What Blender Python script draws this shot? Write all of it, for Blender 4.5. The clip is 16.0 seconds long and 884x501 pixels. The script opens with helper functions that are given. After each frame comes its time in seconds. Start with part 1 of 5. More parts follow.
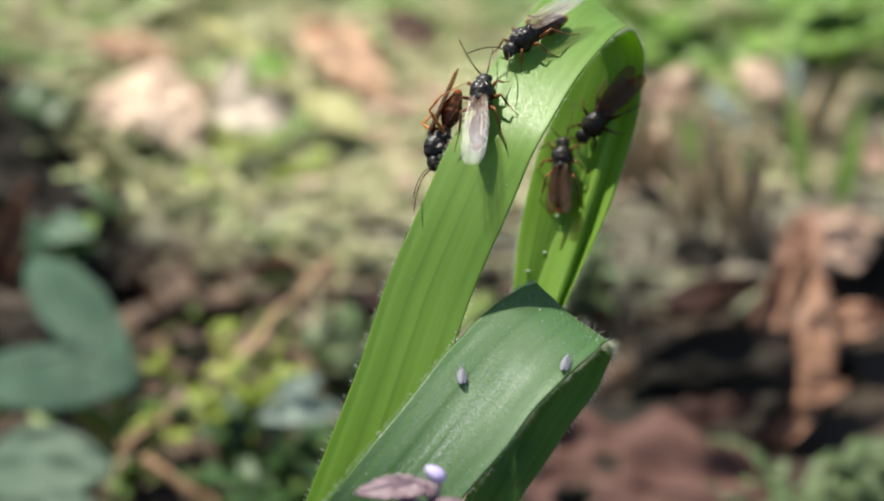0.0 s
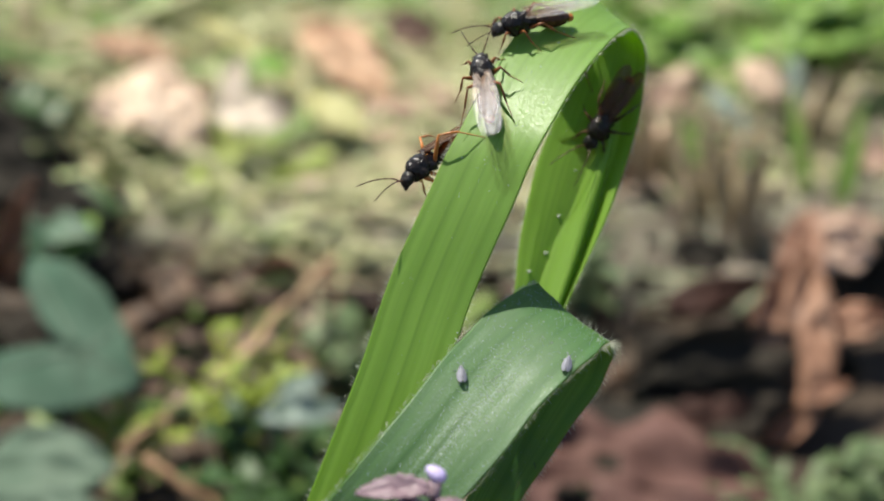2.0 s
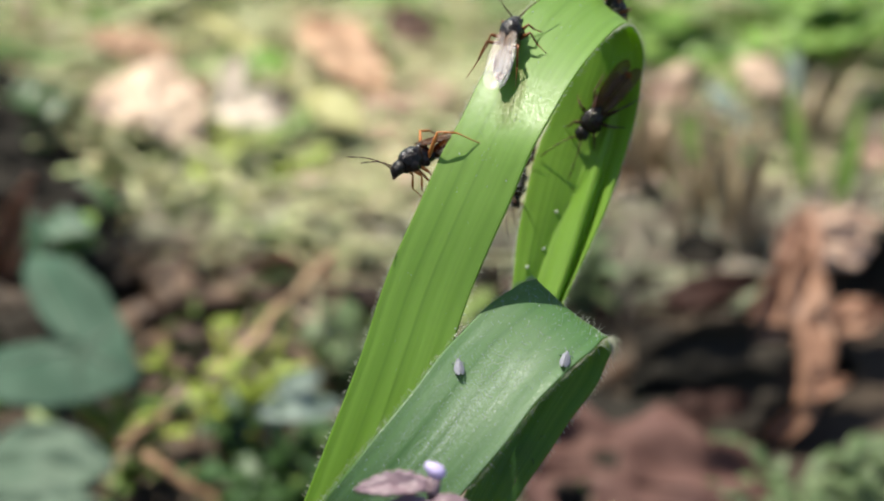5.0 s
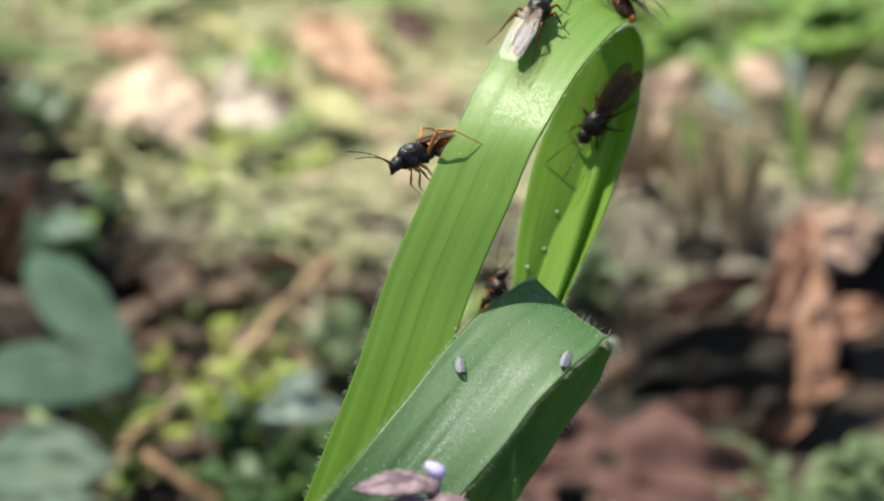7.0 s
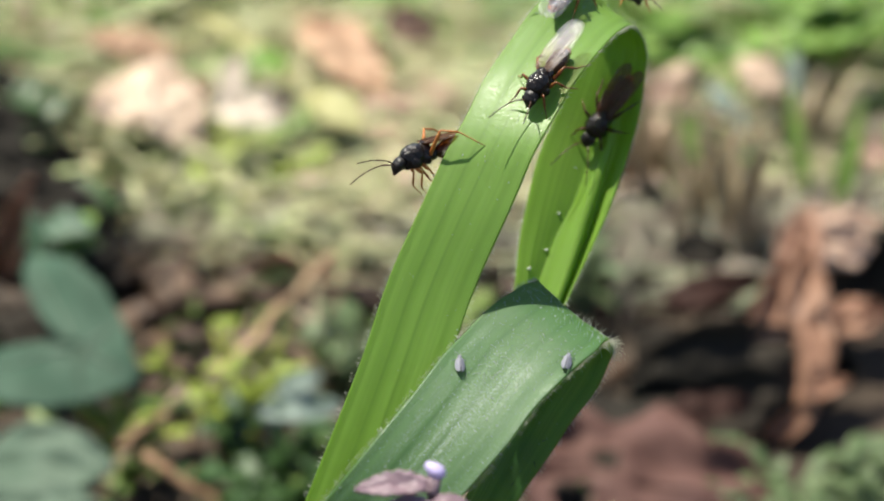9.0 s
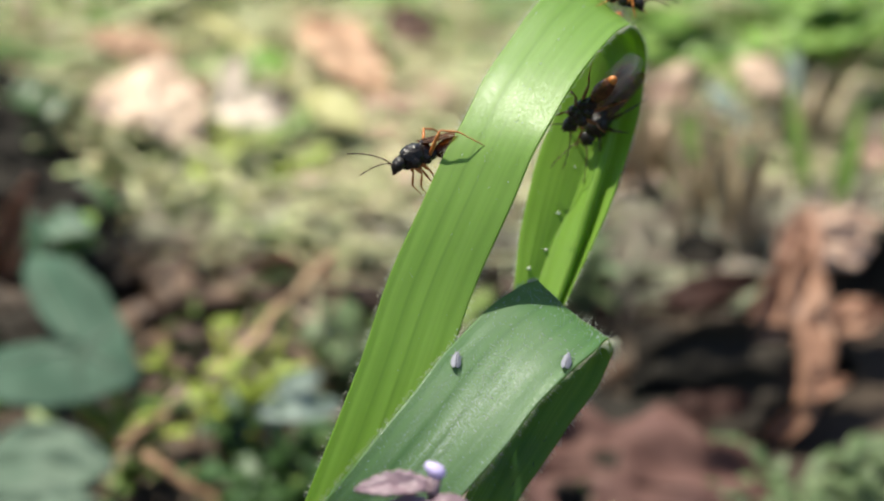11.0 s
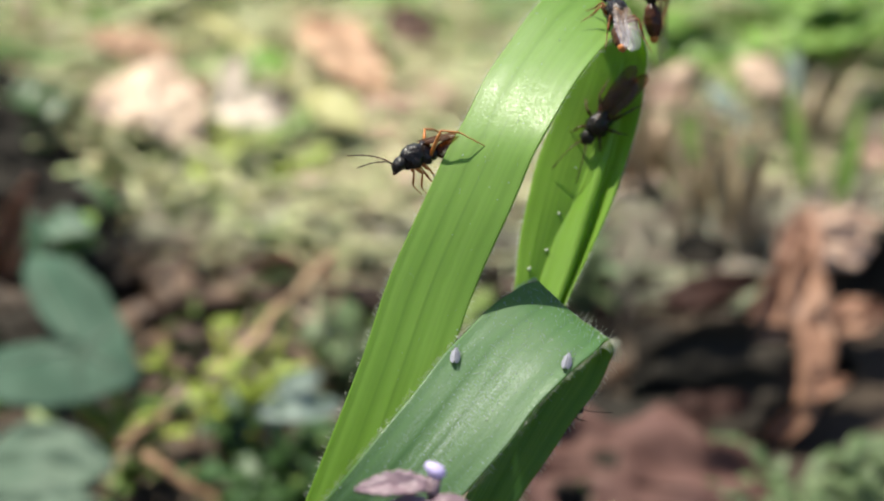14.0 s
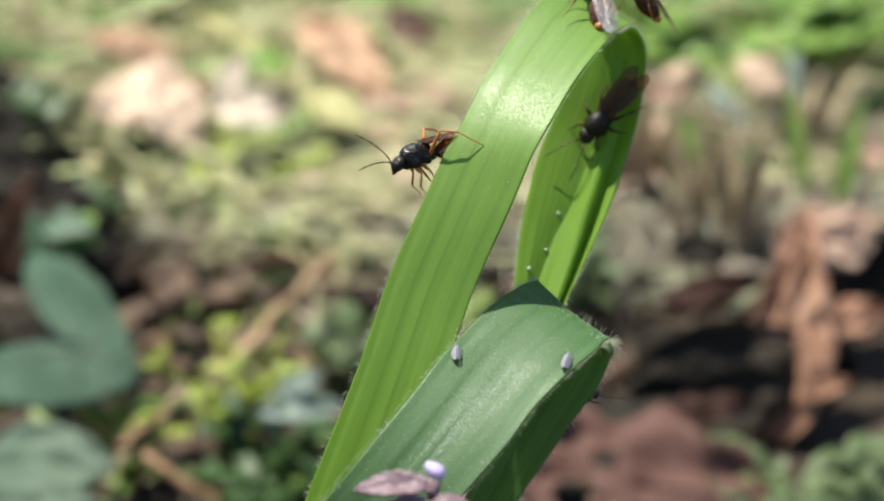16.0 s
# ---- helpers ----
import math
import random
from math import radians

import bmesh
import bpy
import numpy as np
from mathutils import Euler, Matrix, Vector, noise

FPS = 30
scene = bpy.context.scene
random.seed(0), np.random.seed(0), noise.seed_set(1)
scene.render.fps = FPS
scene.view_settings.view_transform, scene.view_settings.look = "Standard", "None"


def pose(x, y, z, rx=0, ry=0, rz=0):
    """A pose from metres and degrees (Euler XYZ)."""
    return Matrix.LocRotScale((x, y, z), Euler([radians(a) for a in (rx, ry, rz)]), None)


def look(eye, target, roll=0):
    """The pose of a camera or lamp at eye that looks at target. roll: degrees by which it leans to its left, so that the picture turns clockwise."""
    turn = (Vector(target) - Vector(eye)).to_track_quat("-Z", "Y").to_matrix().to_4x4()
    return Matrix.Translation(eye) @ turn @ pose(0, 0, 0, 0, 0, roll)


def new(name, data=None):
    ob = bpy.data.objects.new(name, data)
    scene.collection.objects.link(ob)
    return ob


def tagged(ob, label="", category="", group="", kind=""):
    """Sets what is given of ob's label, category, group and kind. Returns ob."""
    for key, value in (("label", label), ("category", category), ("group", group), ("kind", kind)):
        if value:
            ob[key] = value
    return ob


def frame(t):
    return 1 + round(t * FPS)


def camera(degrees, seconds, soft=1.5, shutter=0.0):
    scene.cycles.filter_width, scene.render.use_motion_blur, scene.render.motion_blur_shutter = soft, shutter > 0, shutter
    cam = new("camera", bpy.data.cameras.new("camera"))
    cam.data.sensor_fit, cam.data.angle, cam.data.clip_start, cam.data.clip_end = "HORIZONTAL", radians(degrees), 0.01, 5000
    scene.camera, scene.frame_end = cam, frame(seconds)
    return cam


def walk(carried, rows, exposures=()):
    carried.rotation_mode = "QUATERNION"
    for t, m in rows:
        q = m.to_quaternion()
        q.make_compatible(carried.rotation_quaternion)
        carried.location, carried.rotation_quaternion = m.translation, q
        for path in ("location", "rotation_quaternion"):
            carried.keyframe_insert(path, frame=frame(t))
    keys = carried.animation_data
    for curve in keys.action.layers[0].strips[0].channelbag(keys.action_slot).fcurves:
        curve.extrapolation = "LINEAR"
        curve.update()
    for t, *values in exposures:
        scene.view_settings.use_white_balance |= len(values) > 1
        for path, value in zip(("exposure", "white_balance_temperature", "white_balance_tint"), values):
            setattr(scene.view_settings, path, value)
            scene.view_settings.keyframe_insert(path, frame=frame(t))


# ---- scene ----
cam = camera(30, 16.0, soft=2.0)
cam.data.dof.use_dof = True
cam.data.dof.focus_distance = 0.1125
cam.data.dof.aperture_fstop = 29.5
# The camera stands on the ground; it only settles by a hair in the first seconds.
SETTLE = [(0.0, 0.127, 0.01), (0.5, 0.06, -0.01), (1.0, 0.05, -0.01), (1.5, 0.10, 0.03), (2.0, 0.127, 0.04), (2.5, 0.0, -0.02), (3.0, 0.0, 0.0), (16.0, 0.0, 0.0)]
walk(cam, [(t, pose(0, 0, 0.15, 65 + up, 0, side)) for t, up, side in SETTLE], exposures=[(0.0, 0.90), (3.5, 0.96), (9.0, 1.03), (16.0, 1.04)])

# ---- daylight ----
SUN_FROM = Vector((-0.30, 0.245, 0.924)).normalized()
world = bpy.data.worlds.new("sky")
scene.world = world
world.use_nodes = True
sky = world.node_tree.nodes.new("ShaderNodeTexSky")
sky.sky_type = "NISHITA"
sky.sun_disc = False
sky.sun_elevation = math.asin(SUN_FROM.z)
sky.sun_rotation = math.atan2(SUN_FROM.x, SUN_FROM.y)
backdrop = world.node_tree.nodes["Background"]
backdrop.inputs["Strength"].default_value = 0.08
world.node_tree.links.new(sky.outputs["Color"], backdrop.inputs["Color"])
sun_data = bpy.data.lights.new("sun", "SUN")
sun_data.energy = 4.7
sun_data.angle = radians(0.5)
sun_data.color = (1.0, 0.962, 0.835)
sun = new("sun", sun_data)
sun.matrix_world = look(SUN_FROM * 3, (0, 0, 0))


# ---- materials ----
def shader(name):
    m = bpy.data.materials.new(name)
    m.use_nodes = True
    nt = m.node_tree
    return m, nt, nt.nodes["Principled BSDF"], nt.nodes["Material Output"]


def add(nt, kind, **values):
    n = nt.nodes.new("ShaderNode" + kind)
    for key, value in values.items():
        n.inputs[key.replace("_", " ")].default_value = value
    return n


def ramp(nt, source, *stops):
    n = nt.nodes.new("ShaderNodeValToRGB")
    while len(n.color_ramp.elements) < len(stops):
        n.color_ramp.elements.new(0.5)
    for e, (at, c) in zip(n.color_ramp.elements, stops):
        e.position, e.color = at, (*c, 1)
    nt.links.new(source, n.inputs["Fac"])
    return n.outputs["Color"]


def blend(nt, mode, fac, a, b):
    n = nt.nodes.new("ShaderNodeMix")
    n.data_type, n.blend_type = "RGBA", mode
    for socket, v in ((n.inputs[0], fac), (n.inputs[6], a), (n.inputs[7], b)):
        if isinstance(v, (int, float)):
            socket.default_value = v
        elif isinstance(v, tuple):
            socket.default_value = (*v, 1)
        else:
            nt.links.new(v, socket)
    return n.outputs[2]


def noise_at(nt, coord, scale, detail=4.0, stretch=None):
    if stretch:
        mp = nt.nodes.new("ShaderNodeMapping")
        mp.inputs["Scale"].default_value = stretch
        nt.links.new(coord, mp.inputs["Vector"])
        coord = mp.outputs["Vector"]
    n = add(nt, "TexNoise", Scale=scale, Detail=detail)
    nt.links.new(coord, n.inputs["Vector"])
    return n.outputs["Fac"]


def bumped(nt, height, strength, distance, target):
    b = add(nt, "Bump", Strength=strength, Distance=distance)
    nt.links.new(height, b.inputs["Height"])
    nt.links.new(b.outputs["Normal"], target.inputs["Normal"])
    return b.outputs["Normal"]


def see_through(nt, bsdf, out, colour, share):
    """Lets part of the light through a leaf."""
    t = nt.nodes.new("ShaderNodeBsdfTranslucent")
    if isinstance(colour, tuple):
        t.inputs["Color"].default_value = (*colour, 1)
    else:
        nt.links.new(colour, t.inputs["Color"])
    mix = nt.nodes.new("ShaderNodeMixShader")
    mix.inputs["Fac"].default_value = share
    nt.links.new(bsdf.outputs["BSDF"], mix.inputs[1])
    nt.links.new(t.outputs["BSDF"], mix.inputs[2])
    nt.links.new(mix.outputs["Shader"], out.inputs["Surface"])


def blade_material(name, light, dark, glow, rough, share, gloss, bloom=0.0, coat=0.0, film=((0.47, 0.055), (0.54, 0.0))):
    """Green grass blade with parallel veins along its length (UV: across, along)."""
    m, nt, b, out = shader(name)
    uv = nt.nodes.new("ShaderNodeTexCoord").outputs["UV"]
    split = nt.nodes.new("ShaderNodeSeparateXYZ")
    nt.links.new(uv, split.inputs[0])
    vein = nt.nodes.new("ShaderNodeMath")
    vein.operation = "MULTIPLY"
    vein.inputs[1].default_value = 2 * math.pi * 9
    nt.links.new(split.outputs["X"], vein.inputs[0])
    wave = nt.nodes.new("ShaderNodeMath")
    wave.operation = "SINE"
    nt.links.new(vein.outputs[0], wave.inputs[0])
    half = nt.nodes.new("ShaderNodeMapRange")
    half.inputs["From Min"].default_value = -1
    nt.links.new(wave.outputs[0], half.inputs["Value"])
    streak = noise_at(nt, uv, 5.0, 4, (2.6, 0.35, 1))
    fine = noise_at(nt, uv, 60.0, 3, (2.5, 0.5, 1))
    grain = noise_at(nt, uv, 230.0, 2)
    c = ramp(nt, streak, (0.30, dark), (0.68, light))
    c = blend(nt, "MULTIPLY", 0.13, c, ramp(nt, half.outputs[0], (0.0, (0.62, 0.70, 0.55)), (0.6, (1, 1, 1))))
    c = blend(nt, "MULTIPLY", 0.22, c, ramp(nt, fine, (0.3, (0.72, 0.78, 0.66)), (0.7, (1, 1, 1))))
    lines = ramp(nt, split.outputs["X"], (0.0, (0.9, 0.9, 0.85)), (0.03, (1, 1, 1)), (0.27, (1, 1, 1)), (0.30, (0.80, 0.84, 0.75)), (0.33, (1, 1, 1)), (0.475, (1, 1, 1)), (0.50, (0.62, 0.68, 0.55)), (0.525, (1, 1, 1)), (0.66, (1, 1, 1)), (0.69, (0.82, 0.86, 0.76)), (0.72, (1, 1, 1)))
    c = blend(nt, "MULTIPLY", 0.36, c, lines)
    flesh = c
    # a thin bluish wax film on the side that grew upwards
    c = blend(nt, "MIX", ramp(nt, split.outputs["Y"], *[(at, (k, k, k)) for at, k in film]), c, (0.50, 0.62, 0.64))
    if bloom:
        # pale waxy bloom in fine grains drawn out along the blade, thickest beside the midrib below the bend
        patch = ramp(nt, noise_at(nt, uv, 4.0, 4, (2.4, 1.6, 1)), (0.36, (0.10, 0.10, 0.10)), (0.66, (1, 1, 1)))
        across = ramp(nt, split.outputs["X"], (0.0, (0.35, 0.35, 0.35)), (0.12, (0.45, 0.45, 0.45)), (0.30, (0.25, 0.25, 0.25)), (0.44, (0.9, 0.9, 0.9)), (0.60, (1, 1, 1)), (0.85, (0.25, 0.25, 0.25)))
        along = ramp(nt, split.outputs["Y"], (0.06, (0.2, 0.2, 0.2)), (0.20, (0.8, 0.8, 0.8)), (0.30, (1, 1, 1)), (0.355, (0.9, 0.9, 0.9)), (0.385, (0.12, 0.12, 0.12)), (0.52, (0.0, 0.0, 0.0)))
        patch = blend(nt, "MULTIPLY", 1.0, patch, blend(nt, "MULTIPLY", 1.0, across, along))
        grains = ramp(nt, noise_at(nt, uv, 210.0, 3, (0.30, 2.0, 1)), (0.46, (0.12, 0.12, 0.12)), (0.64, (1, 1, 1)))
        streaks = ramp(nt, noise_at(nt, uv, 48.0, 3, (2.0, 0.22, 1)), (0.35, (0.35, 0.35, 0.35)), (0.62, (1, 1, 1)))
        wax = blend(nt, "MULTIPLY", 1.0, blend(nt, "MULTIPLY", 1.0, patch, grains), streaks)
        fac = nt.nodes.new("ShaderNodeMath")
        fac.operation = "MULTIPLY"
        fac.inputs[1].default_value = bloom
        nt.links.new(wax, fac.inputs[0])
        c = blend(nt, "MIX", fac.outputs[0], c, (0.80, 0.86, 0.78))
    nt.links.new(c, b.inputs["Base Color"])
    rg = ramp(nt, grain, (0.3, (rough - 0.1,) * 3), (0.7, (rough + 0.12,) * 3))
    nt.links.new(rg, b.inputs["Roughness"])
    b.inputs["Specular IOR Level"].default_value = gloss
    b.inputs["Sheen Weight"].default_value = 0.04
    b.inputs["Sheen Roughness"].default_value = 0.45
    tall = blend(nt, "ADD", 1.0, blend(nt, "MIX", 0.25, fine, half.outputs[0]), grain)
    bumped(nt, tall, 0.5, 0.00004, b)
    if coat:
        # a thin wax layer of tiny platelets that glint one by one
        worn = ramp(nt, noise_at(nt, uv, 100.0, 4, (0.5, 3.0, 1)), (0.42, (0.06 * coat,) * 3), (0.62, (1.65 * coat,) * 3))
        nt.links.new(worn, b.inputs["Coat Weight"])
        b.inputs["Coat Roughness"].default_value = 0.20
        flakes = add(nt, "Bump", Strength=0.5, Distance=0.00004)
        nt.links.new(noise_at(nt, uv, 150.0, 3, (0.40, 3.2, 1)), flakes.inputs["Height"])
        nt.links.new(flakes.outputs["Normal"], b.inputs["Coat Normal"])
    see_through(nt, b, out, blend(nt, "MULTIPLY", 1.0, flesh, glow), share)
    return m


def leaf_material(name, stops, rough=0.6, share=0.0, glow=(1, 1, 1), scale=90.0, specular=0.4):
    """Blotched leaf, straw or twig; each island of the mesh a shade of its own."""
    m, nt, b, out = shader(name)
    obj = nt.nodes.new("ShaderNodeTexCoord").outputs["Object"]
    island = nt.nodes.new("ShaderNodeNewGeometry").outputs["Random Per Island"]
    coarse = noise_at(nt, obj, scale, 5)
    fine = noise_at(nt, obj, scale * 9, 3)
    mixv = nt.nodes.new("ShaderNodeMath")
    mixv.operation = "MULTIPLY_ADD"
    mixv.inputs[1].default_value = 0.55
    nt.links.new(island, mixv.inputs[0])
    off = nt.nodes.new("ShaderNodeMath")
    off.operation = "SUBTRACT"
    off.inputs[1].default_value = 0.27
    nt.links.new(coarse, off.inputs[0])
    nt.links.new(off.outputs[0], mixv.inputs[2])
    c = ramp(nt, mixv.outputs[0], *stops)
    c = blend(nt, "MULTIPLY", 0.45, c, ramp(nt, fine, (0.3, (0.6, 0.58, 0.55)), (0.65, (1, 1, 1))))
    nt.links.new(c, b.inputs["Base Color"])
    b.inputs["Roughness"].default_value = rough
    b.inputs["Specular IOR Level"].default_value = specular
    bumped(nt, fine, 0.4, 0.00012, b)
    if share:
        see_through(nt, b, out, blend(nt, "MULTIPLY", 1.0, c, glow), share)
    return m


def chitin(name, a, c, rough, scale=1800.0, pits=0.00008):
    """Shiny insect skin with a fine pitted relief."""
    m, nt, b, out = shader(name)
    obj = nt.nodes.new("ShaderNodeTexCoord").outputs["Object"]
    n = noise_at(nt, obj, scale, 4)
    nt.links.new(ramp(nt, n, (0.3, a), (0.7, c)), b.inputs["Base Color"])
    b.inputs["Roughness"].default_value = rough
    b.inputs["Specular IOR Level"].default_value = 0.28
    bumped(nt, noise_at(nt, obj, scale * 2.2, 3), 0.9, pits, b)
    return m


def wing_material(name, root, tint, clear, through_colour, shine):
    """Clear membrane (UV: across, along), browner at its root, with a silky crinkled shine."""
    m, nt, b, out = shader(name)
    coord = nt.nodes.new("ShaderNodeTexCoord")
    split = nt.nodes.new("ShaderNodeSeparateXYZ")
    nt.links.new(coord.outputs["UV"], split.inputs[0])
    n = noise_at(nt, coord.outputs["Object"], 900.0, 3)
    c = ramp(nt, split.outputs["Y"], (0.10, root), (0.55, tint))
    c = blend(nt, "MULTIPLY", 0.5, c, ramp(nt, n, (0.3, (0.65, 0.65, 0.65)), (0.7, (1, 1, 1))))
    nt.links.new(c, b.inputs["Base Color"])
    b.inputs["Roughness"].default_value = 0.5
    crinkle = bumped(nt, noise_at(nt, coord.outputs["UV"], 7.0, 3, (1.0, 2.2, 1)), 0.8, 0.0002, b)
    clear_bsdf = nt.nodes.new("ShaderNodeBsdfTransparent")
    nt.links.new(ramp(nt, split.outputs["Y"], (0.05, tuple(k * k for k in through_colour)), (0.6, through_colour)), clear_bsdf.inputs["Color"])
    mix = nt.nodes.new("ShaderNodeMixShader")
    mix.inputs["Fac"].default_value = clear
    nt.links.new(b.outputs["BSDF"], mix.inputs[1])
    nt.links.new(clear_bsdf.outputs["BSDF"], mix.inputs[2])
    gloss = add(nt, "BsdfGlossy", Color=(shine, shine, shine * 1.04, 1), Roughness=0.24)
    nt.links.new(crinkle, gloss.inputs["Normal"])
    both = nt.nodes.new("ShaderNodeAddShader")
    nt.links.new(mix.outputs["Shader"], both.inputs[0])
    nt.links.new(gloss.outputs["BSDF"], both.inputs[1])
    nt.links.new(both.outputs["Shader"], out.inputs["Surface"])
    return m


BLADE = blade_material("grass_blade", (0.216, 0.372, 0.044), (0.174, 0.316, 0.024), (1.9, 1.75, 0.05), 0.46, 0.52, 0.58, coat=0.20, film=((0.12, 0.0), (0.30, 0.045), (0.52, 0.06), (0.60, 0.0)))
BLADE_BLUE = blade_material("grass_blade_waxy", (0.078, 0.192, 0.048), (0.056, 0.152, 0.030), (5.2, 2.9, 0.03), 0.5, 0.50, 0.40, 1.0, 0.18)
STEM = leaf_material("stem", ((0.2, (0.09, 0.16, 0.03)), (0.8, (0.16, 0.26, 0.06))), 0.5, 0.15)
HAIR = leaf_material("plant_hair", ((0.2, (0.55, 0.58, 0.45)), (0.8, (0.8, 0.82, 0.7))), 0.4, 0.4)
BLACK = chitin("black_chitin", (0.006, 0.005, 0.005), (0.020, 0.015, 0.012), 0.24, 1100.0, 0.00022)
HEAD = chitin("head_chitin", (0.008, 0.007, 0.006), (0.022, 0.018, 0.015), 0.4)
GASTER = chitin("gaster_chitin", (0.020, 0.008, 0.005), (0.090, 0.032, 0.013), 0.2)
AMBER = chitin("amber_chitin", (0.28, 0.085, 0.015), (0.50, 0.185, 0.042), 0.32)
BROWN_LEG = chitin("brown_leg_chitin", (0.115, 0.038, 0.011), (0.25, 0.085, 0.022), 0.34)
DARK_LEG = chitin("dark_leg_chitin", (0.030, 0.014, 0.008), (0.09, 0.035, 0.014), 0.35)
EYE = chitin("eye", (0.010, 0.009, 0.009), (0.03, 0.027, 0.025), 0.12)
WING = wing_material("wing_membrane", (0.30, 0.20, 0.12), (0.46, 0.46, 0.54), 0.940, (0.975, 0.955, 0.935), 0.028)
BROWN_WING = wing_material("brown_wing_membrane", (0.12, 0.065, 0.030), (0.15, 0.095, 0.055), 0.80, (0.82, 0.66, 0.47), 0.012)
VEIN = chitin("wing_vein", (0.10, 0.055, 0.03), (0.16, 0.09, 0.05), 0.4)
WAX = leaf_material("waxy_grey", ((0.2, (0.13, 0.13, 0.16)), (0.8, (0.30, 0.30, 0.34))), 0.6, 0.0, scale=1500.0)
SOIL = leaf_material("soil", ((0.15, (0.018, 0.013, 0.010)), (0.5, (0.055, 0.040, 0.028)), (0.85, (0.11, 0.085, 0.055))), 0.9, 0.0, scale=45.0, specular=0.2)
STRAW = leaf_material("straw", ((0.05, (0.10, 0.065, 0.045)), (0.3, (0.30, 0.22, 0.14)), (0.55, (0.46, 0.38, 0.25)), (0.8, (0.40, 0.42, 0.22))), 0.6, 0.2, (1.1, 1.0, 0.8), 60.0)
GREEN_LITTER = leaf_material("low_green", ((0.05, (0.035, 0.075, 0.020)), (0.4, (0.11, 0.20, 0.04)), (0.7, (0.20, 0.29, 0.07)), (0.95, (0.34, 0.42, 0.14))), 0.5, 0.35, (1.3, 1.4, 0.7), 70.0)
# pale straw, lightened further so that its colour carries the far sunlight
SUN_PALE_STRAW = leaf_material("sun_lightened_straw", ((0.05, (0.36, 0.31, 0.17)), (0.35, (0.56, 0.52, 0.30)), (0.6, (0.68, 0.67, 0.41)), (0.85, (0.47, 0.58, 0.24))), 0.6, 0.25, (1.1, 1.05, 0.8), 60.0)
FLAKE = leaf_material("leaf_flake", ((0.05, (0.060, 0.032, 0.024)), (0.4, (0.19, 0.11, 0.075)), (0.75, (0.40, 0.27, 0.18)), (0.95, (0.58, 0.45, 0.32))), 0.65, 0.2, (1.2, 0.9, 0.7), 70.0)
CULM = leaf_material("dry_culm", ((0.05, (0.15, 0.105, 0.062)), (0.5, (0.30, 0.235, 0.14)), (0.9, (0.42, 0.36, 0.22))), 0.6, 0.2, (1.1, 1.0, 0.8), 60.0)
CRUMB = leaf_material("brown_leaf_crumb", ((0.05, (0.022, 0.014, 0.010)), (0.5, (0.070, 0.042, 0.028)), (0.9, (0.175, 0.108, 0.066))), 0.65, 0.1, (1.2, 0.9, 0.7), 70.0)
PALE_LEAF = leaf_material("pale_dead_leaf", ((0.1, (0.57, 0.41, 0.29)), (0.5, (0.69, 0.52, 0.38)), (0.9, (0.78, 0.64, 0.50))), 0.6, 0.2, (1.1, 0.95, 0.8), 90.0)
BLEACHED_LEAF = leaf_material("bleached_dead_leaf", ((0.1, (0.60, 0.48, 0.37)), (0.5, (0.74, 0.63, 0.50)), (0.9, (0.80, 0.72, 0.61))), 0.6, 0.2, (1.1, 0.95, 0.8), 90.0)
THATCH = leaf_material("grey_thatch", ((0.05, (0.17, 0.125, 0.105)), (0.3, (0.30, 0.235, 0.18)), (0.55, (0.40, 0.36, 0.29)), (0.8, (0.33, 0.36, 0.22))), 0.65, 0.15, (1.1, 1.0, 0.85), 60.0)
PEACH_LEAF = leaf_material("peach_dead_leaf", ((0.1, (0.38, 0.24, 0.17)), (0.5, (0.50, 0.34, 0.25)), (0.9, (0.64, 0.47, 0.37))), 0.6, 0.2, (1.1, 0.9, 0.75), 80.0)
BLOOM_LEAF = leaf_material("bloomed_green_leaf", ((0.1, (0.022, 0.058, 0.038)), (0.5, (0.044, 0.090, 0.058)), (0.9, (0.100, 0.165, 0.112))), 0.6, 0.15, (1.1, 1.4, 0.8), 18.0, 0.12)
TAN_LEAF = leaf_material("tan_dead_leaf", ((0.1, (0.50, 0.30, 0.18)), (0.5, (0.66, 0.45, 0.29)), (0.9, (0.78, 0.61, 0.44))), 0.6, 0.25, (1.2, 0.9, 0.7), 50.0)
BROWN_LEAF = leaf_material("brown_dead_leaf", ((0.1, (0.13, 0.060, 0.035)), (0.5, (0.30, 0.15, 0.09)), (0.9, (0.44, 0.26, 0.17))), 0.55, 0.2, (1.3, 0.8, 0.5), 60.0)
MAUVE_LEAF = leaf_material("mauve_dead_leaf", ((0.1, (0.026, 0.013, 0.010)), (0.5, (0.074, 0.035, 0.026)), (0.9, (0.140, 0.076, 0.064))), 0.65, 0.1, (1.2, 0.8, 0.7), 55.0, 0.15)
# near-black dead leaf; its darkness also stands in for shade in hollows and gaps
DARK_LEAF_SHADE = leaf_material("dark_leaf_and_shade", ((0.1, (0.012, 0.011, 0.008)), (0.5, (0.034, 0.027, 0.020)), (0.9, (0.085, 0.064, 0.048))), 0.8, 0.0, scale=60.0, specular=0.15)
IVY = leaf_material("blue_green_leaf", ((0.1, (0.030, 0.075, 0.040)), (0.5, (0.060, 0.125, 0.070)), (0.9, (0.11, 0.19, 0.115))), 0.55, 0.2, (1.1, 1.4, 0.7), 60.0)
SPRIG = leaf_material("yellow_green_leaf", ((0.1, (0.13, 0.21, 0.028)), (0.5, (0.28, 0.36, 0.048)), (0.9, (0.54, 0.54, 0.075))), 0.45, 0.35, (1.3, 1.3, 0.5), 130.0)
